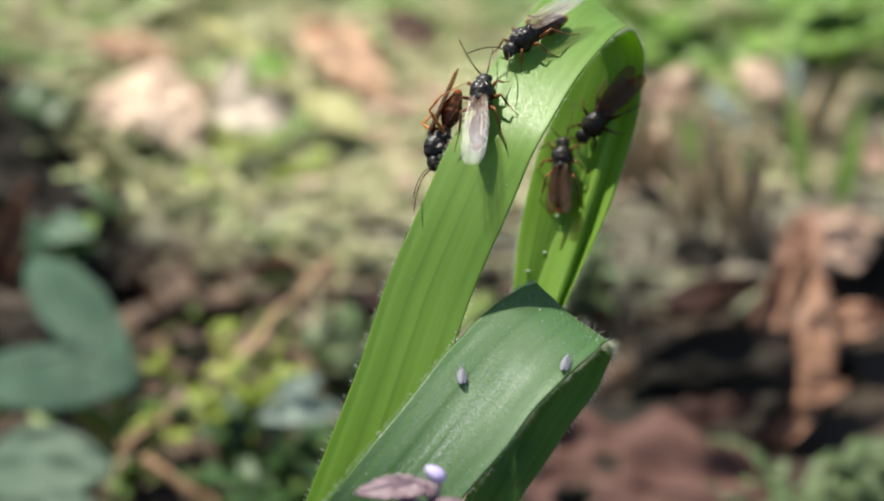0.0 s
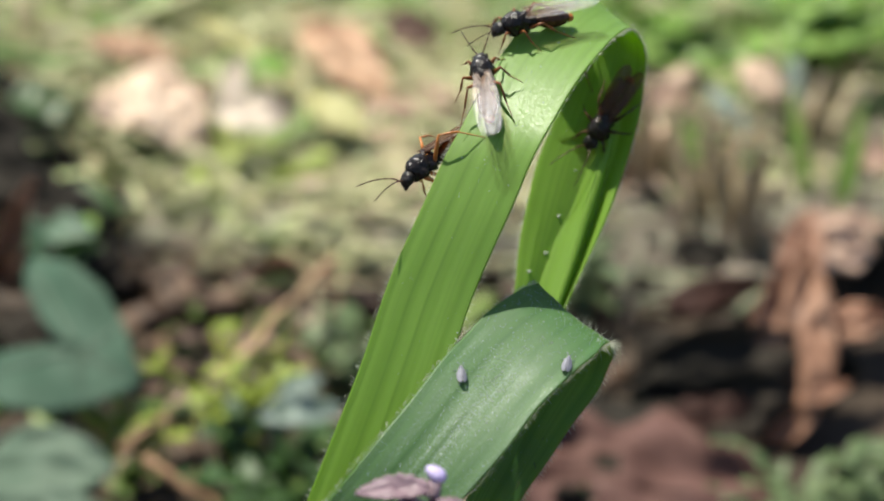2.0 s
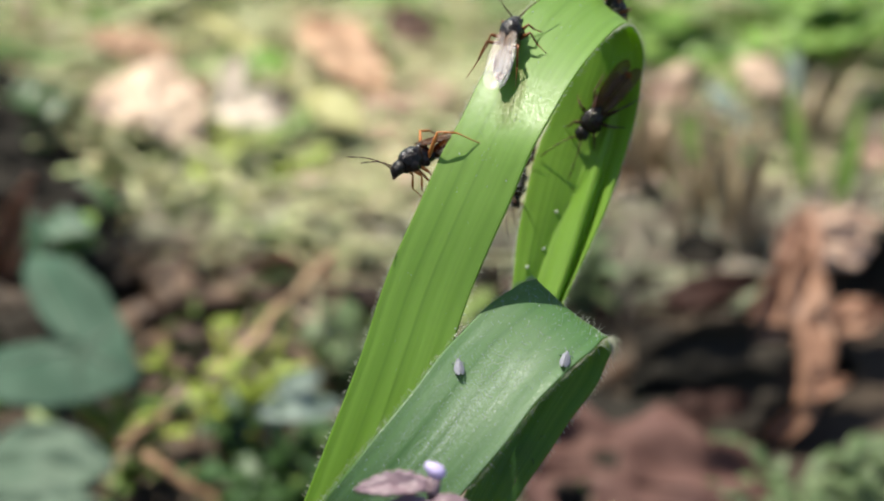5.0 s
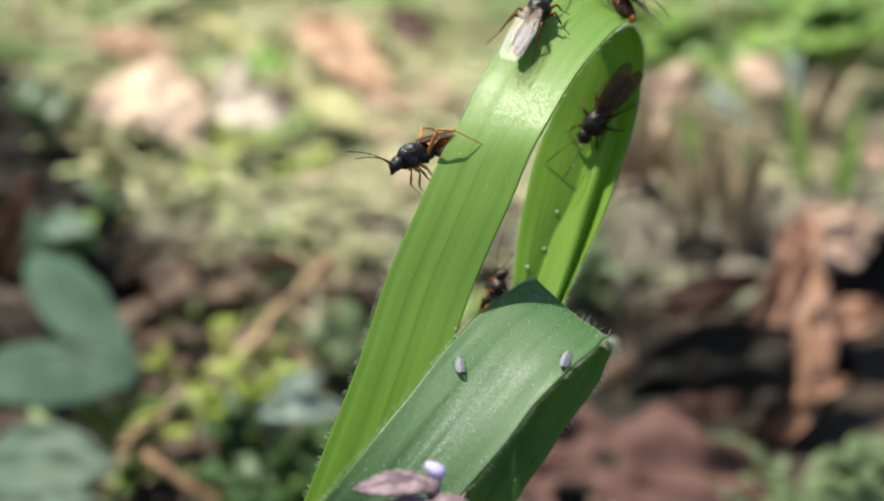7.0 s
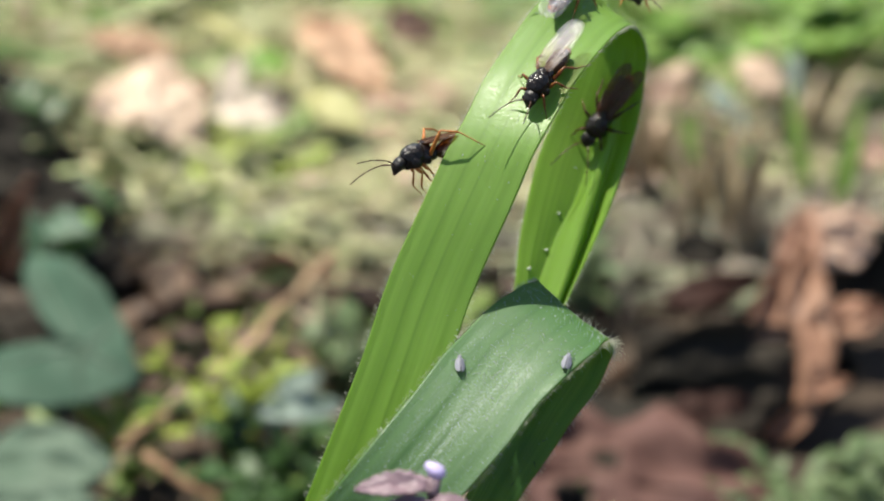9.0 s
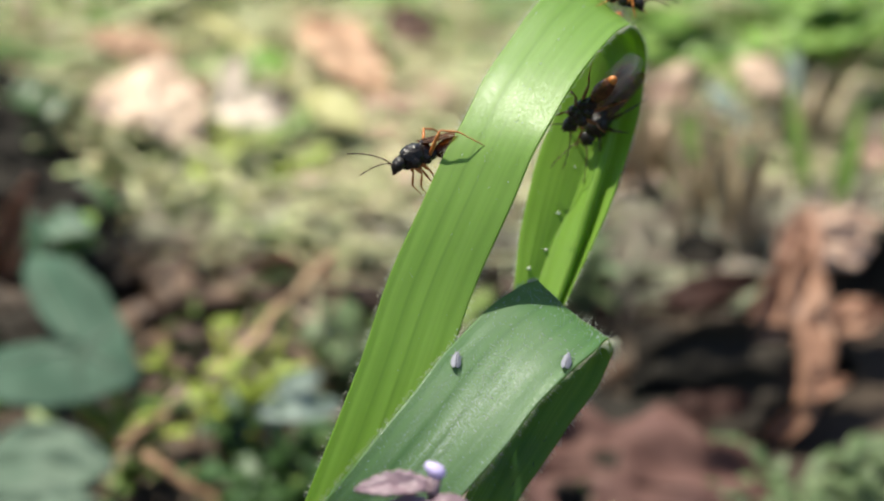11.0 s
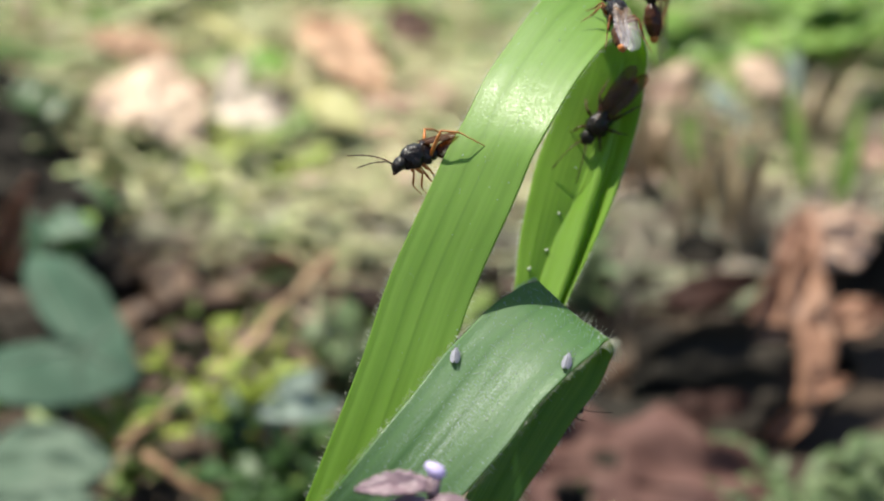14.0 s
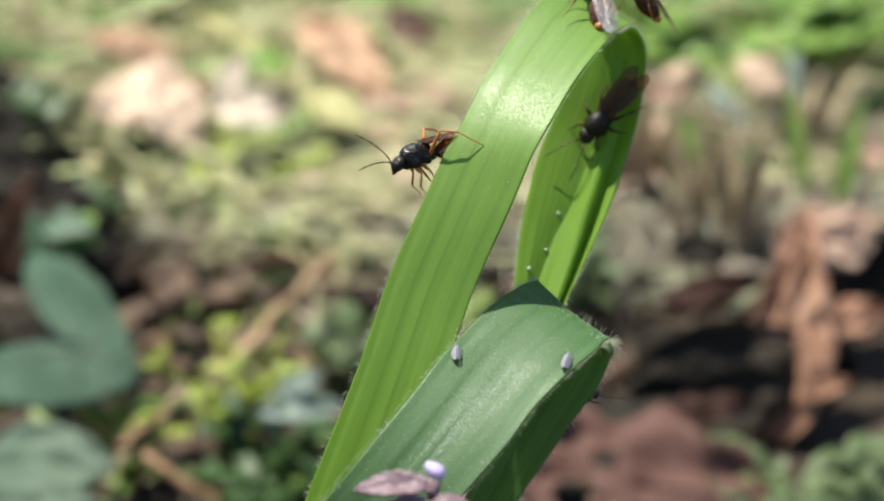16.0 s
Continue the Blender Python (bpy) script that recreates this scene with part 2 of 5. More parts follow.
GREY_GREEN = leaf_material("grey_green_leaf", ((0.1, (0.028, 0.052, 0.018)), (0.5, (0.100, 0.150, 0.060)), (0.9, (0.29, 0.36, 0.15))), 0.5, 0.25, (1.2, 1.3, 0.7), 110.0)
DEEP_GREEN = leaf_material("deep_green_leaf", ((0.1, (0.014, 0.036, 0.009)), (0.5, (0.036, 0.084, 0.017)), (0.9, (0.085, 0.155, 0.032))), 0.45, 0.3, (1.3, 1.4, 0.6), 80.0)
FRESH_GREEN = leaf_material("fresh_green_leaf", ((0.1, (0.10, 0.20, 0.03)), (0.5, (0.20, 0.34, 0.06)), (0.9, (0.38, 0.48, 0.13))), 0.45, 0.35, (1.3, 1.4, 0.6), 80.0)
PALE_BLOOM = leaf_material("pale_bloomed_leaf", ((0.1, (0.060, 0.095, 0.064)), (0.5, (0.096, 0.140, 0.098)), (0.9, (0.17, 0.22, 0.165))), 0.6, 0.15, (1.1, 1.3, 0.8), 26.0, 0.15)
PALE_GREEN_BRIGHT = leaf_material("pale_blue_green_leaf", ((0.1, (0.11, 0.16, 0.125)), (0.5, (0.18, 0.235, 0.195)), (0.9, (0.29, 0.34, 0.30))), 0.55, 0.2, (1.0, 1.2, 0.9), 60.0)
LIME = leaf_material("lime_leaf", ((0.1, (0.25, 0.32, 0.07)), (0.5, (0.40, 0.47, 0.12)), (0.9, (0.54, 0.58, 0.20))), 0.5, 0.3, (1.2, 1.3, 0.6), 70.0)
OLIVE = leaf_material("olive_leaf", ((0.1, (0.26, 0.25, 0.09)), (0.5, (0.40, 0.38, 0.15)), (0.9, (0.52, 0.50, 0.24))), 0.55, 0.3, (1.2, 1.1, 0.6), 70.0)
DRY_TWIG = leaf_material("dry_twig_bark", ((0.1, (0.30, 0.175, 0.09)), (0.5, (0.42, 0.27, 0.15)), (0.9, (0.54, 0.38, 0.24))), 0.7, 0.0, scale=160.0)
TWIG = leaf_material("twig_bark", ((0.1, (0.13, 0.065, 0.03)), (0.5, (0.24, 0.135, 0.068)), (0.9, (0.36, 0.23, 0.13))), 0.7, 0.0, scale=160.0)
PURPLE = leaf_material("purple_leaf", ((0.1, (0.13, 0.080, 0.095)), (0.5, (0.235, 0.155, 0.182)), (0.9, (0.35, 0.27, 0.30))), 0.5, 0.25, (1.1, 0.9, 0.9), 250.0)
LILAC = leaf_material("lilac_petal", ((0.1, (0.52, 0.42, 0.78)), (0.9, (0.74, 0.66, 0.90))), 0.5, 0.3, (1, 0.95, 1.0), 250.0)


# ---- mesh tools ----
def mesh_object(name, verts, faces, material, parent=None, label="", smooth=True, uvs=None):
    me = bpy.data.meshes.new(name)
    me.from_pydata([tuple(v) for v in verts], [], faces)
    if uvs is not None:
        layer = me.uv_layers.new(name="UVMap")
        for loop in me.loops:
            layer.data[loop.index].uv = uvs[loop.vertex_index]
    if smooth:
        me.polygons.foreach_set("use_smooth", [True] * len(me.polygons))
    me.materials.append(material)
    me.update()
    ob = new(name, me)
    if parent is not None:
        ob.parent = parent
    if label:
        tagged(ob, label)
    return ob


def thing(name, at, label, category, group="", kind=""):
    ob = new(name)
    ob.matrix_world = at
    ob.empty_display_size = 0.002
    return tagged(ob, label, category, group, kind)


def sheet(place, nu, nv, thick, keep=None):
    """A thin closed sheet over place(u, v), u along 0..1, v across -1..1: vertices, faces, uvs."""
    us, vs = np.linspace(0, 1, nu), np.linspace(-1, 1, nv)
    grid = np.array([[place(u, v) for v in vs] for u in us], float)
    du, dv = np.gradient(grid, axis=0), np.gradient(grid, axis=1)
    n = np.cross(dv, du)
    n /= np.maximum(np.linalg.norm(n, axis=2, keepdims=True), 1e-12)
    verts = np.concatenate([(grid + n * thick / 2).reshape(-1, 3), (grid - n * thick / 2).reshape(-1, 3)])
    uvs = [((v + 1) / 2, u) for u in us for v in vs] * 2
    off, faces = nu * nv, []
    for i in range(nu - 1):
        for j in range(nv - 1):
            if keep and not keep((us[i] + us[i + 1]) / 2, (vs[j] + vs[j + 1]) / 2):
                continue
            a, b, c, d = i * nv + j, i * nv + j + 1, (i + 1) * nv + j + 1, (i + 1) * nv + j
            faces += [(a, b, c, d), (d + off, c + off, b + off, a + off)]
    for i in range(nu - 1):
        a, d = i * nv, (i + 1) * nv
        faces.append((a, d, d + off, a + off))
        a, d = a + nv - 1, d + nv - 1
        faces.append((d, a, a + off, d + off))
    for j in range(nv - 1):
        faces.append((j + 1, j, j + off, j + 1 + off))
        a = (nu - 1) * nv + j
        faces.append((a, a + 1, a + 1 + off, a + off))
    return verts, faces, uvs


def tube(points, radii, sides=8):
    """A round tapering rod along points, closed at both ends: vertices and faces."""
    p = np.array(points, float)
    t = np.gradient(p, axis=0)
    verts, faces = [], []
    for k in range(len(p)):
        d = Vector(t[k]).normalized()
        a = d.orthogonal() if k == 0 else (a - d * a.dot(d))
        a.normalize()
        b = d.cross(a)
        for i in range(sides):
            w = 2 * math.pi * i / sides
            verts.append(Vector(p[k]) + (a * math.cos(w) + b * math.sin(w)) * radii[k])
    for k in range(len(p) - 1):
        for i in range(sides):
            j = (i + 1) % sides
            faces.append((k * sides + i, k * sides + j, (k + 1) * sides + j, (k + 1) * sides + i))
    faces += [tuple(range(sides))[::-1], tuple(range((len(p) - 1) * sides, len(p) * sides))]
    return verts, faces


def join(*pieces):
    verts, faces = [], []
    for v, f in pieces:
        k = len(verts)
        verts += [tuple(q) for q in v]
        faces += [tuple(i + k for i in face) for face in f]
    return verts, faces


def ball(centre, size, seg=16, rings=10, shape=None):
    """A closed egg of half-axes size, its points moved by shape(unit)."""
    bm = bmesh.new()
    bmesh.ops.create_uvsphere(bm, u_segments=seg, v_segments=rings, radius=1)
    bmesh.ops.rotate(bm, verts=bm.verts, matrix=Matrix.Rotation(math.pi / 2, 3, "Y"))
    for v in bm.verts:
        k = shape(v.co) if shape else 1
        v.co = Vector((v.co.x * size[0], v.co.y * size[1] * k, v.co.z * size[2] * k)) + Vector(centre)
    verts, faces = [v.co.copy() for v in bm.verts], [tuple(v.index for v in f.verts) for f in bm.faces]
    bm.free()
    return verts, faces


def fused(eggs, centre, k, seg=30, rings=22, rough=0.0):
    """One closed skin round several overlapping eggs (middle, half-axes), seen from a centre inside them all."""
    bm = bmesh.new()
    bmesh.ops.create_uvsphere(bm, u_segments=seg, v_segments=rings, radius=1)
    bmesh.ops.rotate(bm, verts=bm.verts, matrix=Matrix.Rotation(math.pi / 2, 3, "Y"))
    c = np.array(centre, float)
    for v in bm.verts:
        d = np.array(v.co.normalized())
        far = 0.02
        for m, h in eggs:
            h = np.array(h, float)
            o, e = (c - np.array(m)) / h, d / h
            qa, qb, qc = e @ e, o @ e, o @ o - 1
            root = qb * qb - qa * qc
            if root > 0:
                far = max(far, (-qb + math.sqrt(root)) / qa)
        far *= 1 + rough * noise.noise(Vector(d * 5.0)) + rough * 0.6 * noise.noise(Vector(d * 13.0))
        v.co = Vector((c + d * far) * k)
    verts, faces = [v.co.copy() for v in bm.verts], [tuple(v.index for v in f.verts) for f in bm.faces]
    bm.free()
    return verts, faces


def smooth_line(points, n):
    """Evenly many points on a Catmull-Rom line through the given ones."""
    return [spline(np.array(points, float), s) for s in np.linspace(0, len(points) - 1, n)]


def spline(p, s):
    n = len(p) - 1
    s = min(max(s, 0.0), float(n))
    i = min(int(s), n - 1)
    f = s - i
    a, b, c, d = p[max(i - 1, 0)], p[i], p[i + 1], p[min(i + 2, n)]
    return 0.5 * (2 * b + (c - a) * f + (2 * a - 5 * b + 4 * c - d) * f * f + (3 * b - a - 3 * c + d) * f ** 3)


MM = 0.001

# ---- the ground ----
def ground():
    """One sheet: uneven near the plant, flat out to the horizon."""
    xs = sorted({*np.linspace(-0.4, 0.4, 90), *np.linspace(-60, 60, 13), -6, -2, 2, 6})
    ys = sorted({*np.linspace(-0.3, 0.9, 130), *np.linspace(-60, 60, 13), -6, -2, 3, 8})
    verts = []
    for y in ys:
        for x in xs:
            near = max(0.0, 1 - max(abs(x) / 0.6, abs(y - 0.3) / 0.8))
            h = noise.fractal(Vector((x * 14, y * 14, 0.3)), 1.0, 2.0, 4) * 0.009 * min(1, near * 3)
            verts.append((x, y, h - 0.004))
    nx = len(xs)
    faces = [(j * nx + i, j * nx + i + 1, (j + 1) * nx + i + 1, (j + 1) * nx + i) for j in range(len(ys) - 1) for i in range(nx - 1)]
    g = mesh_object("ground", verts, faces, SOIL)
    tagged(g, "dark crumbly woodland soil under leaf litter", "ground", kind="structure")


ground()

# ---- the grass plant ----
# Frame of the plant in millimetres: u to the right, v along the blades, w out of them.
PLANT = pose(0, 0.10196, 0.10246, 65, 0, 0)
NODE = (-14.6, -30.5, 1.5)
SWAY = [(0.0, 0.0), (1.5, 0.03), (2.0, 0.11), (2.5, -0.05), (8.5, 0.03), (9.0, 0.26), (11.5, 0.2), (12.0, 0.24), (12.5, 0.17), (13.0, 0.05), (13.5, 0.2), (14.0, 0.28), (14.5, 1.0), (15.0, 0.65), (15.5, 0.28), (16.0, 0.2)]
# Stations along a blade: middle (u, v, w) and half its width as a vector.
UPPER = np.array([
    (-14.00, -30.00, 2.50, 0.90, -0.35, 0.00),
    (-9.68, -23.79, 4.20, 2.35, -0.79, 0.10),
    (-6.29, -17.46, 3.40, 2.80, -0.93, 0.20),
    (-3.13, -8.88, 1.70, 2.67, -0.95, 0.20),
    (-0.84, -2.31, 0.32, 2.68, -0.97, 0.30),
    (2.03, 4.30, -0.42, 2.64, -0.95, 0.90),
    (3.74, 7.88, -1.00, 2.65, -0.70, 1.25),
    (5.47, 11.14, -2.60, 2.65, -0.91, 1.30),
    (7.55, 14.36, -5.00, 2.86, -0.76, 1.10),
    (9.79, 17.11, -7.80, 2.73, -1.24, 0.80),
    (11.64, 18.49, -10.30, 2.32, -1.82, 0.50),
    (12.89, 17.71, -12.30, 2.14, -2.16, 0.50),
    (13.06, 15.25, -13.50, 2.21, -1.78, 0.50),
    (11.76, 10.65, -13.90, 3.05, -0.36, 0.45),
    (10.21, 5.94, -13.40, 3.26, -0.28, 0.45),
    (8.73, 1.24, -12.50, 2.82, -0.22, 0.40),
    (7.25, -3.46, -11.30, 1.99, -0.25, 0.30),
    (5.48, -8.78, -9.90, 1.25, -0.16, 0.20),
    (3.26, -13.93, -8.50, 0.13, -0.04, 0.00),
])
LOWER = np.array([
    (-14.2, -30.4, 3.5, 0.8, -0.6, 0.00),
    (-9.0, -22.5, 6.5, 1.9, -1.35, 0.10),
    (-5.12, -17.55, 8.20, 2.34, -1.70, 0.20),
    (-1.95, -14.29, 7.50, 2.52, -2.00, 0.50),
    (1.66, -10.15, 5.20, 2.55, -2.13, 1.30),
    (4.27, -7.28, 2.75, 2.52, -2.09, 1.85),
    (6.96, -5.09, 0.90, 2.46, -2.14, 1.90),
    (8.41, -4.22, -0.55, 2.49, -1.91, 1.55),
    (8.97, -4.22, -1.40, 2.44, -2.02, 1.20),
    (9.19, -5.05, -1.90, 2.36, -1.97, 1.00),
    (8.50, -7.41, -1.80, 2.17, -1.67, 0.80),
    (6.58, -10.95, -1.60, 1.83, -1.30, 0.60),
    (4.45, -14.88, -1.35, 1.49, -0.97, 0.45),
    (2.34, -18.50, -1.15, 1.14, -0.75, 0.25),
    (-0.39, -22.05, -1.00, 0.16, -0.10, 0.00),
])


def on_blade(stations, s, q):
    """A point of a blade in its plant's frame, mm, with the directions along, across and out of it."""
    a, b = spline(stations, s - 0.03), spline(stations, s + 0.03)
    row = spline(stations, s)
    along = (b - a)[:3] + (b - a)[3:] * q
    along /= max(np.linalg.norm(along), 1e-9)
    across = row[3:] / max(np.linalg.norm(row[3:]), 1e-9)
    out = np.cross(across, along)
    out /= max(np.linalg.norm(out), 1e-9)
    last = len(stations) - 1
    body = min(1.0, s / 2, (last - s) / 2)
    fold = min(max((s - last * 0.60) / 2, 0.0), 1.0)
    # a shallow keel along the midrib; the drooping half is pleated: a groove, a rounded ridge and a sharp crease beside it
    keel = (0.12 if last > 16 else 0.22) * (1 - fold) * body * (abs(q) ** 1.3 - 0.5)
    if last > 16:
        pleat = min(max((s - 11.8) / 2.6, 0.0), 1.0) * body
        groove = np.interp(s, (12.0, 13.6, 14.5, 15.0, 15.7), (0.20, 0.16, 0.10, -0.08, -0.20))
        crease = np.interp(s, (12.2, 13.4, 14.6, 15.2, 16.0), (0.36, 0.58, 0.62, 0.68, 0.80))
        keel -= pleat * np.interp(q, (-1.0, -0.6, groove - 0.10, groove, groove + 0.06, crease - 0.16, crease - 0.05, crease + 0.02, crease + 0.10, 1.0), (0.46, 0.28, -0.22, -0.30, -0.20, 0.66, 0.62, -0.26, -0.28, 0.42))
    else:
        keel -= fold * body * np.interp(q, (-1.0, -0.04, 0.03, 0.10, 1.0), (-0.55, 0.28, 0.34, 0.28, -0.35))
    ribs = 0.018 * body * math.cos(q * 11.0)
    return row[:3] + row[3:] * q + out * (keel + ribs), along, across, out


def blade_pose(t):
    turn = np.interp(t, [k for k, _ in SWAY], [a for _, a in SWAY])
    return PLANT @ Matrix.Translation(Vector(NODE) * MM) @ Matrix.Rotation(radians(-turn), 4, "Z")


def grass_blade(name, stations, material, parent, seed, label, long_hair, speck_count, hair_count):
    rnd = random.Random(seed)
    last = len(stations) - 1
    node = np.array(NODE)

    def place(u, v):
        wob = noise.noise(Vector((u * 26, v * 0.6, seed))) * 0.025
        p = on_blade(stations, u * last, v * (1 + 0.012 * math.sin(u * 70 + v) + 0.012 * wob))[0]
        return (p + (0, 0, wob) - node) * MM

    v, f, uv = sheet(place, 260, 61, 0.16 * MM)
    blade = mesh_object(name, v, f, material, parent, label, uvs=uv)
    hairs = []
    for k in range(hair_count):
        edge = rnd.random() < 0.8
        s = rnd.uniform(1.0, last - 0.4)
        q = rnd.choice((-1, 1)) if edge else rnd.uniform(-0.95, 0.95)
        if edge and q > 0 and 1 < long_hair[0] - s and rnd.random() < 0.5:
            continue
        p, al, ac, out = on_blade(stations, s, q)
        d = ac * q * 0.9 + out * rnd.uniform(-0.5, 0.8) + al * rnd.uniform(-0.2, 0.7) if edge else out * rnd.choice((-1, 1)) + al * 0.5
        d = d / np.linalg.norm(d)
        size = rnd.uniform(0.18, 0.48) * (1.0 if edge else 0.5)
        if edge and q > 0 and long_hair[0] < s < long_hair[1]:
            if rnd.random() < 0.3:
                continue
            d = d + out * rnd.uniform(-0.6, 0.9) + al * rnd.uniform(-0.5, 0.5)
            d = d / np.linalg.norm(d)
            size *= long_hair[2] * rnd.uniform(0.5, 1.0)
        droop = np.array((0, -0.12, 0.05)) * size
        line = [(p - node + d * size * k2 + droop * k2 * k2) * MM for k2 in (0, 0.5, 1)]
        hairs.append(tube(line, [0.011 * MM, 0.008 * MM, 0.003 * MM], 3))
    for k in range(long_hair[3]):
        s, q = rnd.uniform(long_hair[0], long_hair[1] - 1.2), rnd.uniform(0.1, 1.0)
        p, al, ac, out = on_blade(stations, s, q)
        d = out + al * rnd.uniform(-0.7, 0.7) + ac * rnd.uniform(-0.7, 0.7)
        d = d / np.linalg.norm(d)
        size = rnd.uniform(0.4, 0.9)
        hairs.append(tube([(p - node + d * size * k2) * MM for k2 in (0, 0.5, 1)], [0.010 * MM, 0.008 * MM, 0.003 * MM], 3))
    h = mesh_object("hairs", *join(*hairs), HAIR, blade, "fine pale hairs along the leaf margin")
    tagged(h, kind="stuff")
    specks = []
    for k in range(speck_count):
        if k % 3 == 0:
            # most pollen has gathered along the middle of the blade
            s, q = rnd.gauss(last * 0.33, last * 0.055), max(-0.9, min(0.9, rnd.gauss(0.0, 0.3)))
            p, al, ac, out = on_blade(stations, s, q)
            r = rnd.uniform(0.016, 0.038)
            specks.append(ball((p - node + out * (0.08 + r * 0.4)) * MM, (r * MM, r * MM, r * 0.8 * MM), 6, 4))
            continue
        s, q, side = rnd.uniform(2, last * 0.55 if rnd.random() < 0.7 else last - 1.5), rnd.uniform(-0.95, 0.95), rnd.choice((1, 1, -1))
        p, al, ac, out = on_blade(stations, s, q)
        r = rnd.uniform(0.014, 0.030) if rnd.random() < 0.85 else rnd.uniform(0.03, 0.055)
        specks.append(ball((p - node + out * side * (0.08 + r * 0.4)) * MM, (r * MM, r * MM, r * 0.8 * MM), 6, 4))
    sp = mesh_object("pollen_specks", *join(*specks), HAIR, blade, "pale yellow pollen specks")
    tagged(sp, kind="stuff")
    return blade


def grass_plant():
    base = PLANT @ (Vector(NODE) * MM)
    root = thing("grass_plant", pose(base.x, base.y + 0.004, -0.004), "hairy green grass plant with two broad arching blades", "grass")
    foot = root.matrix_world.inverted()
    line = smooth_line([(0, 0, -0.01), (0.002, 0.001, base.z * 0.4), (0.001, -0.002, base.z * 0.8), (0.0005, -0.0035, base.z + 0.006)], 24)
    mesh_object("stem", *tube(line, np.linspace(2.1 * MM, 1.5 * MM, 24), 14), STEM, root, "pale green round grass stem")
    up = grass_blade("blade", UPPER, BLADE, root, 3, "bright green arching blade with hairy margins", (10, 13, 1.3, 30), 90, 3300)
    low = grass_blade("blade", LOWER, BLADE_BLUE, root, 8, "blue-green waxy blade bent over double", (6.4, 9.4, 3.2, 35), 1500, 1800)
    for s, q, r in ((14.65, -0.17, 0.13), (15.25, -0.24, 0.14), (15.6, -0.60, 0.15), (13.9, -0.10, 0.07), (16.0, -0.72, 0.07)):
        p, al, ac, out = on_blade(UPPER, s, q)
        mesh_object("grain", *fused((((0, 0, 0), (1.0, 0.75, 0.6)), ((0.5, 0.3, 0.1), (0.6, 0.55, 0.5))), (0.1, 0.05, 0), r * MM, 12, 8, 0.2), HAIR, up, "pale straw-coloured grain").location = (p - np.array(NODE) - out * (0.08 + r * 0.45)) * MM
    for b in (up, low):
        b.matrix_basis = foot @ blade_pose(0)
    return root, foot, up, low


plant, plant_foot, upper_blade, lower_blade = grass_plant()


# ---- winged ants ----
def leg_line(root, knee, ankle, toe):
    r, k, a, t = (Vector(p) for p in (root, knee, ankle, toe))
    pts = [r, r.lerp(k, 0.35), r.lerp(k, 0.75), k, k.lerp(a, 0.12), k.lerp(a, 0.6), a, a.lerp(t, 0.15), a.lerp(t, 0.6), t]
    rad = [0.07, 0.125, 0.105, 0.062, 0.055, 0.078, 0.052, 0.036, 0.029, 0.019]
    return [p * MM for p in pts], [q * MM for q in rad]


LEGS = {
    "front": ((0.55, 0.32, 0.62), (0.98, 0.82, 1.08), (1.32, 1.02, 0.45), (1.70, 1.34, 0.0)),
    "middle": ((0.05, 0.42, 0.58), (-0.12, 1.18, 1.15), (-0.42, 1.52, 0.45), (-0.85, 2.05, 0.0)),
    "hind": ((-0.45, 0.38, 0.58), (-1.35, 1.00, 1.38), (-2.20, 1.22, 0.55), (-3.25, 1.55, 0.0)),
}


